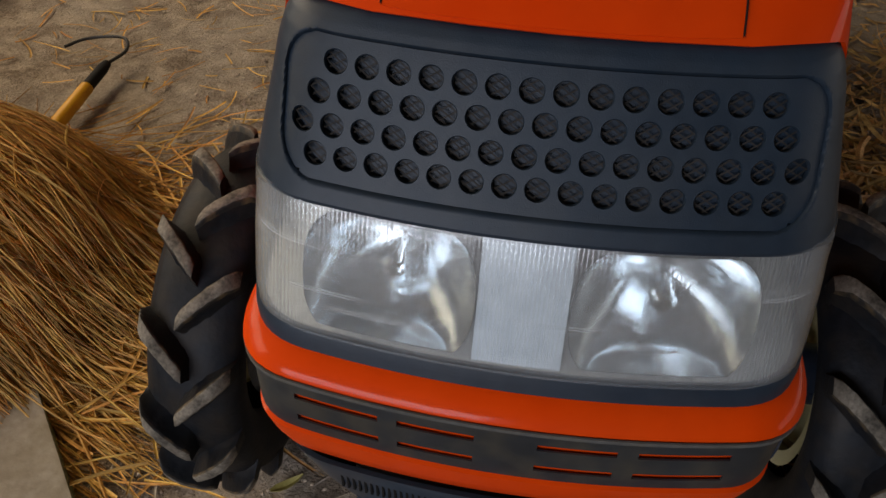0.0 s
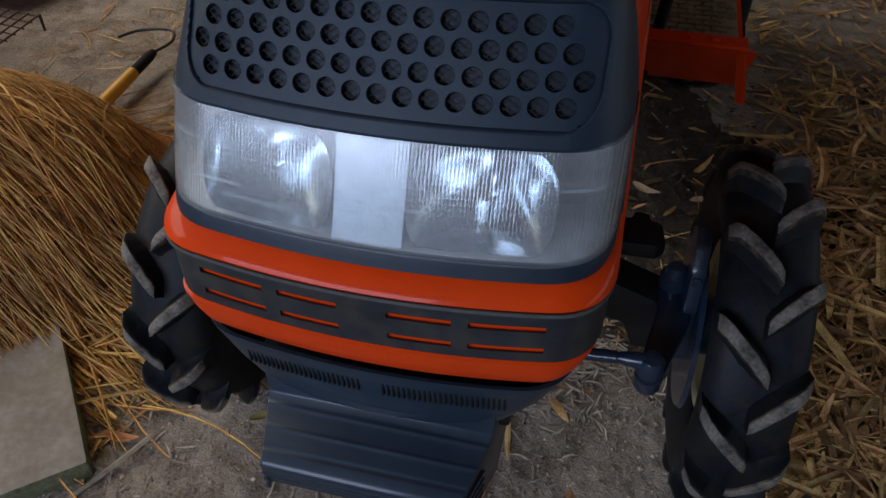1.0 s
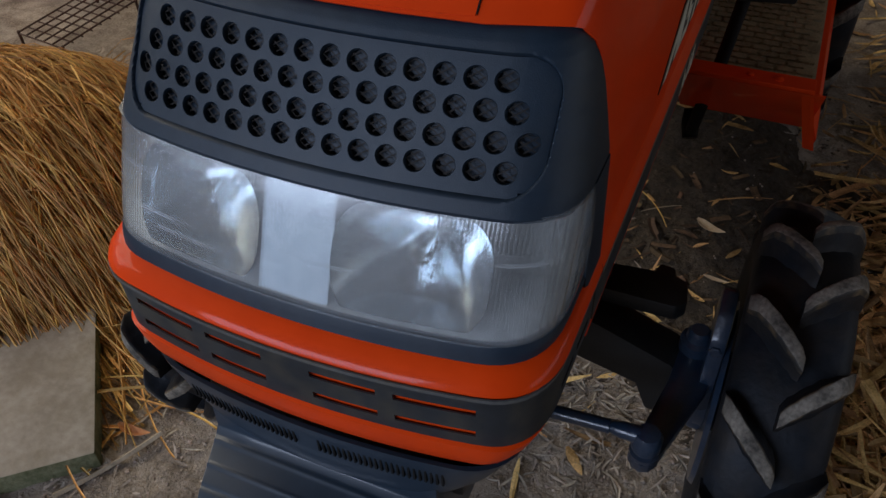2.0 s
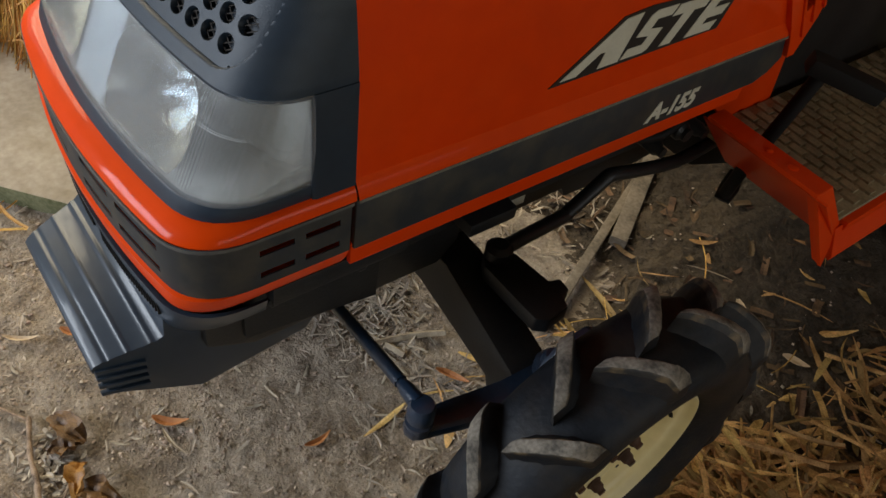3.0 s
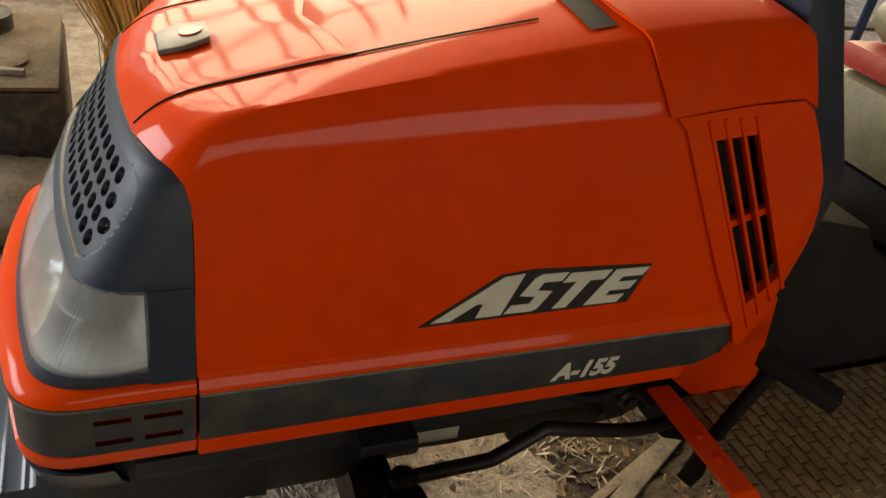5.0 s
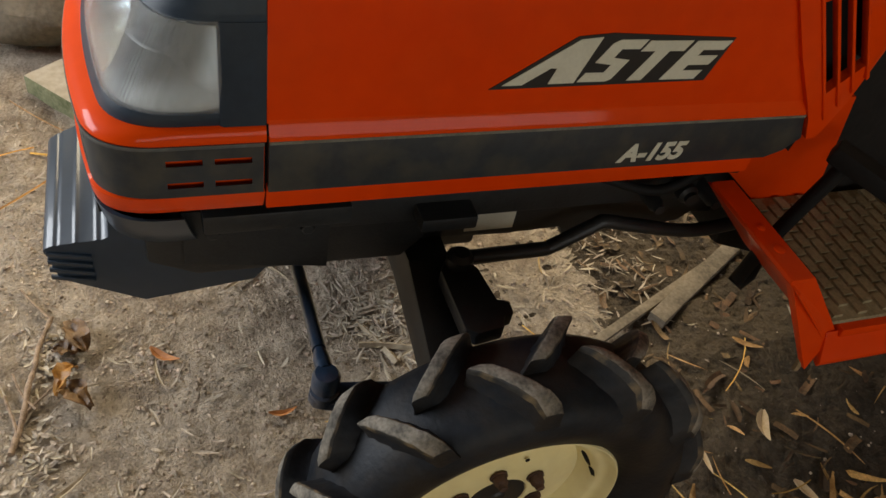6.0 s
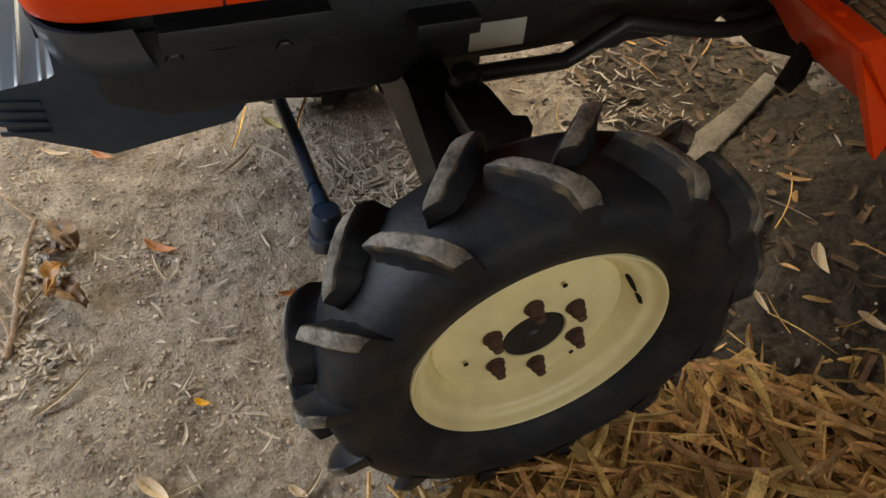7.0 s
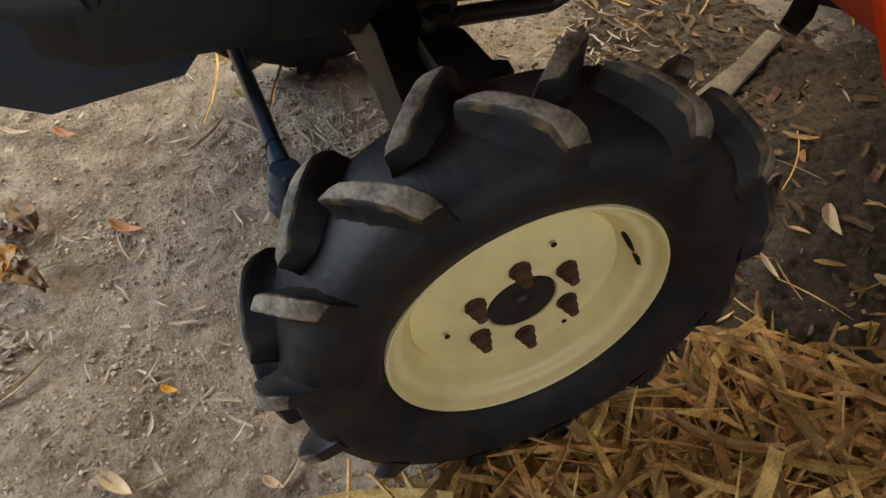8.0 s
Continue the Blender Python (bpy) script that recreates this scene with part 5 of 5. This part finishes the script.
def strand(path, r):
    k = len(verts)
    for i, p in enumerate(path):
        q = path[min(i + 1, len(path) - 1)]
        b = path[max(i - 1, 0)]
        d = Vector((q[0] - b[0], q[1] - b[1], 0)).normalized()
        rr = r * (0.5 if i in (0, len(path) - 1) else 1)
        verts.extend([(p[0] - d.y * rr, p[1] + d.x * rr, p[2]), (p[0] + d.y * rr, p[1] - d.x * rr, p[2]), (p[0], p[1], p[2] + rr * 1.5)])
    for i in range(len(path) - 1):
        for a in range(3):
            b = (a + 1) % 3
            faces.append((k + i * 3 + a, k + i * 3 + b, k + i * 3 + 3 + b, k + i * 3 + 3 + a))


for _ in range(9000):
    x, y = rng.uniform(-2.1, -0.88), rng.uniform(0.75, 2.0)
    if heap_z(x, y) <= 0.0:
        continue
    ang = rng.gauss(-0.35, 0.16) if rng.random() < 0.85 else rng.uniform(-1.6, 1.0)
    length, bow, lift = rng.uniform(0.25, 0.75), rng.gauss(0, 0.12), rng.random() ** 2 * 0.035
    path = []
    for i in range(6):
        u = (i / 5 - 0.4) * length
        px = x + u * math.cos(ang) - bow * u * u * math.sin(ang)
        py = y + u * math.sin(ang) + bow * u * u * math.cos(ang)
        path.append((px, py, ground_z(px, py) + heap_z(px, py) + lift * (1 + 0.6 * math.sin(i)) + 0.004))
    strand(path, rng.uniform(0.0008, 0.0019) if rng.random() < 0.9 else rng.uniform(0.002, 0.0034))
mesh = bpy.data.meshes.new("loose_straw")
mesh.from_pydata(verts, [], faces)
mesh.materials.append(STRAW)
stalks = new("loose_straw", mesh)
stalks.parent, stalks.matrix_parent_inverse = heap, Matrix.Translation(-heap.location)
stalks["kind"] = "stuff"

# concrete slab, hand tool, board, bag, crate
turn = Matrix.Translation((-0.622, 0.677, -0.006)) @ Matrix.Rotation(radians(131), 4, "Z")
slab = part("concrete_slab", box(0, 0.95, 0, 0.55, -0.05, 0.035, 0.008, turn), CONCRETE)
slab.data.materials.append(MOSS)
for f in slab.data.polygons:
    f.material_index = 1 if abs(f.normal.z) < 0.5 else 0
tagged(slab, "old stained concrete slab lying in the dirt", "slab")

tool = thing("hand_tool", (-1.28, 1.80, 0.0), "hand tool with yellow and black grip on the ground", "hand tool")
part("grip", tube([(-1.275, 1.775, 0.018), (-1.275, 1.79, 0.022), (-1.277, 1.96, 0.026)], [0.016, 0.02, 0.019], 14), YELLOW, tool, "yellow plastic grip")
part("tip", tube([(-1.275, 1.72, 0.016), (-1.275, 1.732, 0.018), (-1.275, 1.775, 0.019)], [0.010, 0.0165, 0.0165], 14), BLACK, tool)
part("sleeve", tube([(-1.277, 1.96, 0.026), (-1.278, 2.06, 0.028), (-1.279, 2.09, 0.028)], [0.017, 0.0165, 0.012], 14), BLACK, tool)
part("hook", tube(smooth_line([(-1.279, 2.09, 0.028), (-1.255, 2.17, 0.03), (-1.30, 2.24, 0.03), (-1.40, 2.22, 0.028), (-1.45, 2.16, 0.026)], 6), 0.005, 8), IRON, tool)

plank = part("wooden_board", box(-0.020, 0.020, -0.22, 0.18, -0.03, 0.014, 0.003, Matrix.Translation((-0.105, 1.815, 0.028)) @ Matrix.Rotation(radians(30), 4, "Z")), WOOD)
tagged(plank, "narrow grey weathered board lying under the tractor", "board")
lath = part("wooden_lath", box(-0.011, 0.011, -0.30, 0.30, -0.004, 0.008, 0.002, Matrix.Translation((-0.02, 1.58, 0.02)) @ Matrix.Rotation(radians(24), 4, "Z")), WOOD)
tagged(lath, "thin split lath lying on loose straw", "lath")


# single leaves, sticks and husks that lie apart on the dirt
PALE_STICK = surface("pale_dry_stick", (0.27, 0.21, 0.135), (0.46, 0.38, 0.265), 0.75, 40)
CREAM_LEAF = surface("cream_dry_leaf", (0.52, 0.38, 0.22), (0.66, 0.52, 0.34), 0.6, 40)
OLIVE_LEAF = surface("olive_dry_leaf", (0.28, 0.24, 0.06), (0.38, 0.33, 0.10), 0.6, 40)
AMBER_LEAF = surface("amber_dry_leaf", (0.22, 0.09, 0.012), (0.48, 0.24, 0.045), 0.5, 60)
BRANCH = surface("brown_dry_branch", (0.10, 0.062, 0.036), (0.40, 0.29, 0.20), 0.75, 60, bump=0.001, bump_scale=200)
DARK_LEAF = surface("dark_brown_leaf", (0.055, 0.026, 0.008), (0.20, 0.10, 0.026), 0.5, 45, bump=0.002, bump_scale=90)


def single(name, x, y, length, width, yaw, mat, label, category, lance=True, curl=0.06, lift=0.006):
    verts, faces = [], []
    ribbon(verts, faces, (0, 0, 0), length, width, radians(yaw), 0.05, curl, 0.35 if lance else -0.5, lance)
    mesh = bpy.data.meshes.new(name)
    mesh.from_pydata(verts, [], faces)
    mesh.materials.append(mat)
    ob = new(name, mesh)
    ob.location = (x, y, floor_z(x, y) + lift)
    solid = ob.modifiers.new("thickness", "SOLIDIFY")
    solid.thickness = 0.0008 if lance else 0.004
    return tagged(ob, label, category)


for x, y, length, width, yaw, mat, label in (
    (-0.094, 0.596, 0.065, 0.022, 52, ORANGE_LEAF, "curled orange dry leaf on bare dirt"),
    (-0.40, 0.441, 0.066, 0.014, 58, CREAM_LEAF, "narrow cream dry leaf on bare dirt"),
    (-0.368, 0.523, 0.053, 0.020, 46, ORANGE_LEAF, "small orange brown dry leaf on dirt"),
    (-0.356, 0.857, 0.062, 0.022, 40, OLIVE_LEAF, "olive yellow dry leaf under the tractor"),
    (0.244, 0.615, 0.026, 0.014, 54, YELLOW, "small yellow leaf scrap on dirt"),
    (0.362, 0.532, 0.055, 0.026, 39, CREAM_LEAF, "broken cream dry leaf on dirt"),
    (0.428, 0.715, 0.032, 0.016, 41, CREAM_LEAF, "pale husk scrap beside the front tyre"),
    (0.084, 0.793, 0.052, 0.016, 92, ORANGE_LEAF, "small orange brown dry leaf on dirt"),
    (0.097, 1.078, 0.07, 0.02, 30, ORANGE_LEAF, "curled orange dry leaf under the axle"),
    (-0.613, 0.758, 0.075, 0.026, 3, ORANGE_LEAF, "curled orange dry leaf beside the tyre"),
    (0.465, 1.293, 0.12, 0.016, 58, OLIVE_LEAF, "long olive bamboo leaf on litter"),
    (0.31, 1.692, 0.075, 0.032, -25, CREAM_LEAF, "broad cream dry leaf on dirt"),
    (0.448, 1.707, 0.057, 0.026, 24, CREAM_LEAF, "broad cream dry leaf on dirt"),
    (0.352, 1.542, 0.056, 0.014, -7, CREAM_LEAF, "narrow cream dry leaf on bare dirt"),
):
    single("dry_leaf", x, y, length, width, yaw, mat, label, "leaf", curl=0.14)
for x, y, length, width, yaw, label in (
    (-0.054, 0.584, 0.071, 0.008, 12, "short pale stick beside an orange leaf"),
    (0.167, 0.43, 0.11, 0.012, 125, "flat pale split stick on dirt"),
    (0.372, 0.582, 0.08, 0.006, 102, "thin pale stalk on dirt"),
    (0.424, 0.739, 0.065, 0.010, 133, "pale splinter beside the front tyre"),
    (0.518, 1.426, 0.28, 0.009, 39, "long straight dry stalk on leaf litter"),
    (-0.277, 0.774, 0.11, 0.012, 132, "pale split stick on dirt"),
    (-0.275, 0.838, 0.083, 0.007, 36, "thin pale splinter on dirt"),
    (0.19, 1.723, 0.10, 0.005, 31, "thin pale stalk on dirt"),
    (-0.036, 1.051, 0.165, 0.010, 70, "pale bamboo splinter under the axle"),
    (-0.058, 1.009, 0.125, 0.010, 25, "pale bamboo splinter under the axle"),
    (-0.604, 0.681, 0.20, 0.006, 60, "thin dry stalk beside the slab"),
    (-0.30, 0.50, 0.06, 0.006, 70, "thin pale splinter on dirt"),
    (-0.05, 0.33, 0.08, 0.008, 20, "pale split stick on dirt"),
):
    single("dry_stick", x, y, length * 1.05, width * 1.05, yaw, HUSK if "litter" in label else PALE_STICK, label, "stick", lance=length < 0.12, curl=0.03 if length < 0.25 else 0.0, lift=0.042 if "litter" in label else 0.006)



def crumpled_leaf(x, y, length, width, yaw, lift, mat, label, seed):
    """A withered leaf, an uneven sheet folded and puckered along its rib."""
    bm = bmesh.new()
    rows = []
    turn = Matrix.Translation((x, y, floor_z(x, y) + 0.006)) @ Matrix.Rotation(radians(yaw), 4, "Z")
    for i in range(11):
        u = i / 10
        half = width * 0.5 * (math.sin(math.pi * min(0.97, 0.06 + 0.94 * u)) ** 0.7) * (1 + 0.5 * noise.noise((u * 5, seed, 0)))
        row = []
        for j in range(7):
            v = j / 3 - 1
            z = abs(v) * half * 0.45 + 0.010 * (1 + noise.noise((u * 6, v * 2.2, seed))) + lift * math.sin(u * 3)
            row.append(bm.verts.new(turn @ Vector(((u - 0.5) * length, half * v + 0.006 * noise.noise((u * 4, seed, v)), z))))
        rows.append(row)
    for p, q in zip(rows, rows[1:]):
        for j in range(6):
            bm.faces.new((p[j], p[j + 1], q[j + 1], q[j]))
    leaf = part("withered_leaf", thicken(bm, 0.0007), mat)
    return tagged(leaf, label, "leaf")


crumpled_leaf(-0.165, 0.447, 0.085, 0.046, 20, 0.010, DARK_LEAF, "dark brown withered leaf beside a branch", 1.7)
crumpled_leaf(-0.135, 0.432, 0.055, 0.034, 75, 0.004, DARK_LEAF, "dark brown withered leaf beside a branch", 4.1)
crumpled_leaf(-0.060, 0.430, 0.070, 0.030, -25, 0.026, AMBER_LEAF, "curled amber leaf standing beside a branch", 7.3)
crumpled_leaf(-0.022, 0.447, 0.080, 0.042, 40, 0.016, DARK_LEAF, "dark brown withered leaf beside a branch", 9.2)

branch = thing("dry_branch", (-0.05, 0.37, 0.0), "weathered forked dry branch lying on the dirt", "branch")


def on_floor(points, lift):
    return [(x, y, floor_z(x, y) + lift + 0.004 * noise.noise((x * 40, y * 40, 1))) for x, y in points]


part("stem", tube(smooth_line(on_floor([(-0.225, 0.401), (-0.153, 0.381), (-0.10, 0.376), (-0.065, 0.368), (0.0, 0.362), (0.075, 0.349)], 0.010), 5), [0.0042 + 0.002 * i / 26 + 0.0008 * math.sin(i * 1.7) for i in range(26)], 9), BRANCH, branch)
for path, r in (([(-0.308, 0.343), (-0.27, 0.366), (-0.220, 0.399)], 0.0030), ([(-0.10, 0.340), (-0.05, 0.358), (-0.012, 0.383)], 0.0028), ([(-0.010, 0.366), (-0.04, 0.395), (-0.074, 0.421)], 0.0024), ([(-0.05, 0.330), (0.01, 0.350), (0.045, 0.356)], 0.0034)):
    part("side_twig", tube(smooth_line(on_floor(path, 0.011), 5), r * 0.85, 7), BRANCH, branch)

# beside the shed's west side: machine block, sack, sheaf, crate, bag, racking posts
BLOCK = surface("oily_black_metal", (0.012, 0.012, 0.012), (0.03, 0.028, 0.025), 0.6, 10, dust=(0.16, 0.12, 0.08), dust_amount=0.5)
DUSTY = surface("dusty_brown_metal", (0.075, 0.054, 0.032), (0.15, 0.112, 0.07), 0.9, 9, bump=0.003, bump_scale=70)
SACK = surface("earthy_sack_cloth", (0.11, 0.09, 0.06), (0.20, 0.165, 0.115), 0.9, 8, bump=0.003, bump_scale=50)
block = thing("machine_block", (-1.78, 0.30, 0), "old black machine block with a dusty top", "machine part")
part("block_body", box(-2.15, -1.50, 0.02, 0.545, -0.05, 0.335, 0.02), BLOCK, block)
part("block_top", box(-2.145, -1.505, 0.025, 0.54, 0.336, 0.350, 0.006), DUSTY, block, "plate thick with brown dust")
part("block_cap", turned([(0.350, 0.085), (0.362, 0.085), (0.366, 0.07), (0.366, 0)], "z", 28, (-1.70, 0.37, 0)), DUSTY, block)
part("block_cap", turned([(0.350, 0.10), (0.40, 0.10), (0.405, 0.08), (0.405, 0)], "z", 28, (-2.0, 0.30, 0)), BLOCK, block)
chip = part("wood_offcut", box(-0.05, 0.05, -0.012, 0.012, 0, 0.018, 0.002, Matrix.Translation((-1.60, 0.40, 0.351)) @ Matrix.Rotation(radians(80), 4, "Z")), WOOD)
tagged(chip, "small wood offcut on the dusty machine block", "offcut")
sack = bmesh.new()
bmesh.ops.create_uvsphere(sack, u_segments=28, v_segments=16, radius=1)
for v in sack.verts:
    p = v.co.copy()
    lump = 1 + 0.12 * noise.noise(p * 2.2) + 0.05 * noise.noise(p * 6)
    v.co = (-1.40 + 0.20 * p.x * lump, 0.36 + 0.26 * p.y * lump, 0.05 + 0.11 * max(p.z, -0.7) * lump)
sack = part("earth_sack", sack, SACK)
tagged(sack, "slumped earth-brown sack lying on the ground", "sack")

sheaf = thing("straw_sheaf", (-1.82, 0.82, 0), "standing sheaf of bright yellow straw", "straw sheaf")
verts, faces = [], []
for _ in range(1500):
    a, r = rng.uniform(0, 6.283), rng.random() ** 0.6
    top = rng.uniform(0.55, 0.95)
    lean = rng.gauss(0, 0.06)
    path = []
    for i in range(5):
        t = i / 4
        spread = lerp(0.17, 0.10, min(1, t * 1.6)) if t < 0.6 else lerp(0.10, 0.2, (t - 0.6) / 0.4)
        path.append((-1.82 + spread * r * math.cos(a + lean * 3) + lean * t, 0.82 + 1.1 * spread * r * math.sin(a) + lean * t * 0.7, -0.03 + top * t))
    k = len(verts)
    w = rng.uniform(0.0015, 0.0035)
    for p in path:
        verts.extend([(p[0] - w, p[1] - w, p[2]), (p[0] + w, p[1] - w, p[2]), (p[0], p[1] + w, p[2])])
    for i in range(4):
        for q in range(3):
            faces.append((k + i * 3 + q, k + i * 3 + (q + 1) % 3, k + i * 3 + 3 + (q + 1) % 3, k + i * 3 + 3 + q))
mesh = bpy.data.meshes.new("sheaf_straw")
mesh.from_pydata(verts, [], faces)
mesh.materials.append(surface("bright_straw", (0.45, 0.30, 0.10), (0.66, 0.48, 0.20), 0.6, 14, random_tint=0.4))
stalk = new("sheaf_straw", mesh)
stalk.parent, stalk.matrix_parent_inverse = sheaf, Matrix.Translation(-sheaf.location)
stalk["kind"] = "stuff"

crate = thing("wire_crate", (-1.70, 2.02, 0), "flat rusty wire mesh crate lying on the ground", "crate")
for i in range(9):
    part("wire", tube([(-1.98, 1.86 + i * 0.045, 0.05), (-1.76, 1.83 + i * 0.045, 0.05)], 0.003, 6), RUST, crate)
for i in range(6):
    part("wire", tube([(-1.98 + i * 0.043, 1.86 - i * 0.006, 0.055), (-1.98 + i * 0.043, 2.22 - i * 0.006, 0.055)], 0.003, 6), RUST, crate)
for pts in ([(-1.98, 1.86, 0.0), (-1.98, 1.86, 0.06)], [(-1.76, 1.83, 0.0), (-1.76, 1.83, 0.06)], [(-1.98, 2.22, 0.0), (-1.98, 2.22, 0.06)], [(-1.76, 2.19, 0.0), (-1.76, 2.19, 0.06)]):
    part("crate_leg", tube(pts, 0.005, 8), RUST, crate)

TARP = surface("orange_red_tarpaulin", (0.42, 0.06, 0.02), (0.58, 0.10, 0.03), 0.55, 8, bump=0.004, bump_scale=14)
bag = bmesh.new()
bmesh.ops.create_uvsphere(bag, u_segments=36, v_segments=20, radius=1)
for v in bag.verts:
    p = v.co.copy()
    lump = 1 + 0.22 * noise.noise(p * 1.8) + 0.10 * noise.noise(p * 5)
    v.co = (-2.30 + 0.42 * p.x * lump, 2.58 + 0.34 * p.y * lump, 0.10 + 0.17 * max(p.z, -0.75) * lump)
bag = part("tarpaulin_bag", bag, TARP)
tagged(bag, "crumpled orange-red tarpaulin bag on the ground", "bag")

# operator's seat and a blue racking post by the far opening
VINYL = surface("khaki_vinyl", (0.13, 0.12, 0.075), (0.2, 0.185, 0.12), 0.5, 12, bump=0.0005, bump_scale=300)
part("seat_base", box(-0.21, 0.21, 1.97, 2.42, 0.70, 0.80, 0.02), BLACK, tractor)
part("seat_cushion", box(-0.23, 0.23, 1.95, 2.36, 0.80, 0.955, 0.04), VINYL, tractor, "worn khaki vinyl seat cushion")
part("seat_rim", box(-0.225, 0.225, 1.965, 2.42, 0.957, 1.005, 0.015), surface("dark_red_vinyl", (0.25, 0.022, 0.012), (0.33, 0.035, 0.018), 0.5), tractor, "dark red seat piping")
part("seat_roll", tube([(-0.23, 2.05, 1.05), (-0.20, 2.05, 1.05), (0, 2.07, 1.055), (0.20, 2.05, 1.05), (0.23, 2.05, 1.05)], [0.03, 0.045, 0.047, 0.045, 0.03], 16), VINYL, tractor)
part("pedal_stub", tube([(0.225, 1.52, 0.46), (0.231, 1.507, 0.435), (0.236, 1.49, 0.415)], [0.012, 0.017, 0.014], 12), BLACK, tractor)
for y, z, r in ((1.31, 0.56, 0.012), (1.36, 0.575, 0.016), (1.41, 0.56, 0.012)):
    part("valve_body", turned([(0.14, r), (0.185, r), (0.19, r * 0.7), (0.197, r * 0.7), (0.197, 0)], "x", 12, (0, y, z)), IRON, tractor)
hose = smooth_line([(0.16, 1.22, 0.60), (0.185, 1.30, 0.59), (0.18, 1.38, 0.62), (0.16, 1.45, 0.60)], 5)
part("hose", tube(hose, 0.008, 10), BLACK, tractor)
for y in (5.75, 6.35):
    post = thing("racking_post", (-3.3, y, 0), "dark blue perforated steel post by the opening", "post", "racking posts")
    part("upright", plate([(y - 0.04, -0.05), (y + 0.04, -0.05), (y + 0.04, 2.6), (y - 0.04, 2.6)], [[(y - 0.012, 0.12 + 0.15 * i), (y + 0.012, 0.12 + 0.15 * i), (y + 0.012, 0.17 + 0.15 * i), (y - 0.012, 0.17 + 0.15 * i)] for i in range(16)], "x", -3.32, -3.30), surface("blue_post_paint", (0.012, 0.03, 0.08), (0.02, 0.045, 0.11), 0.45), post)
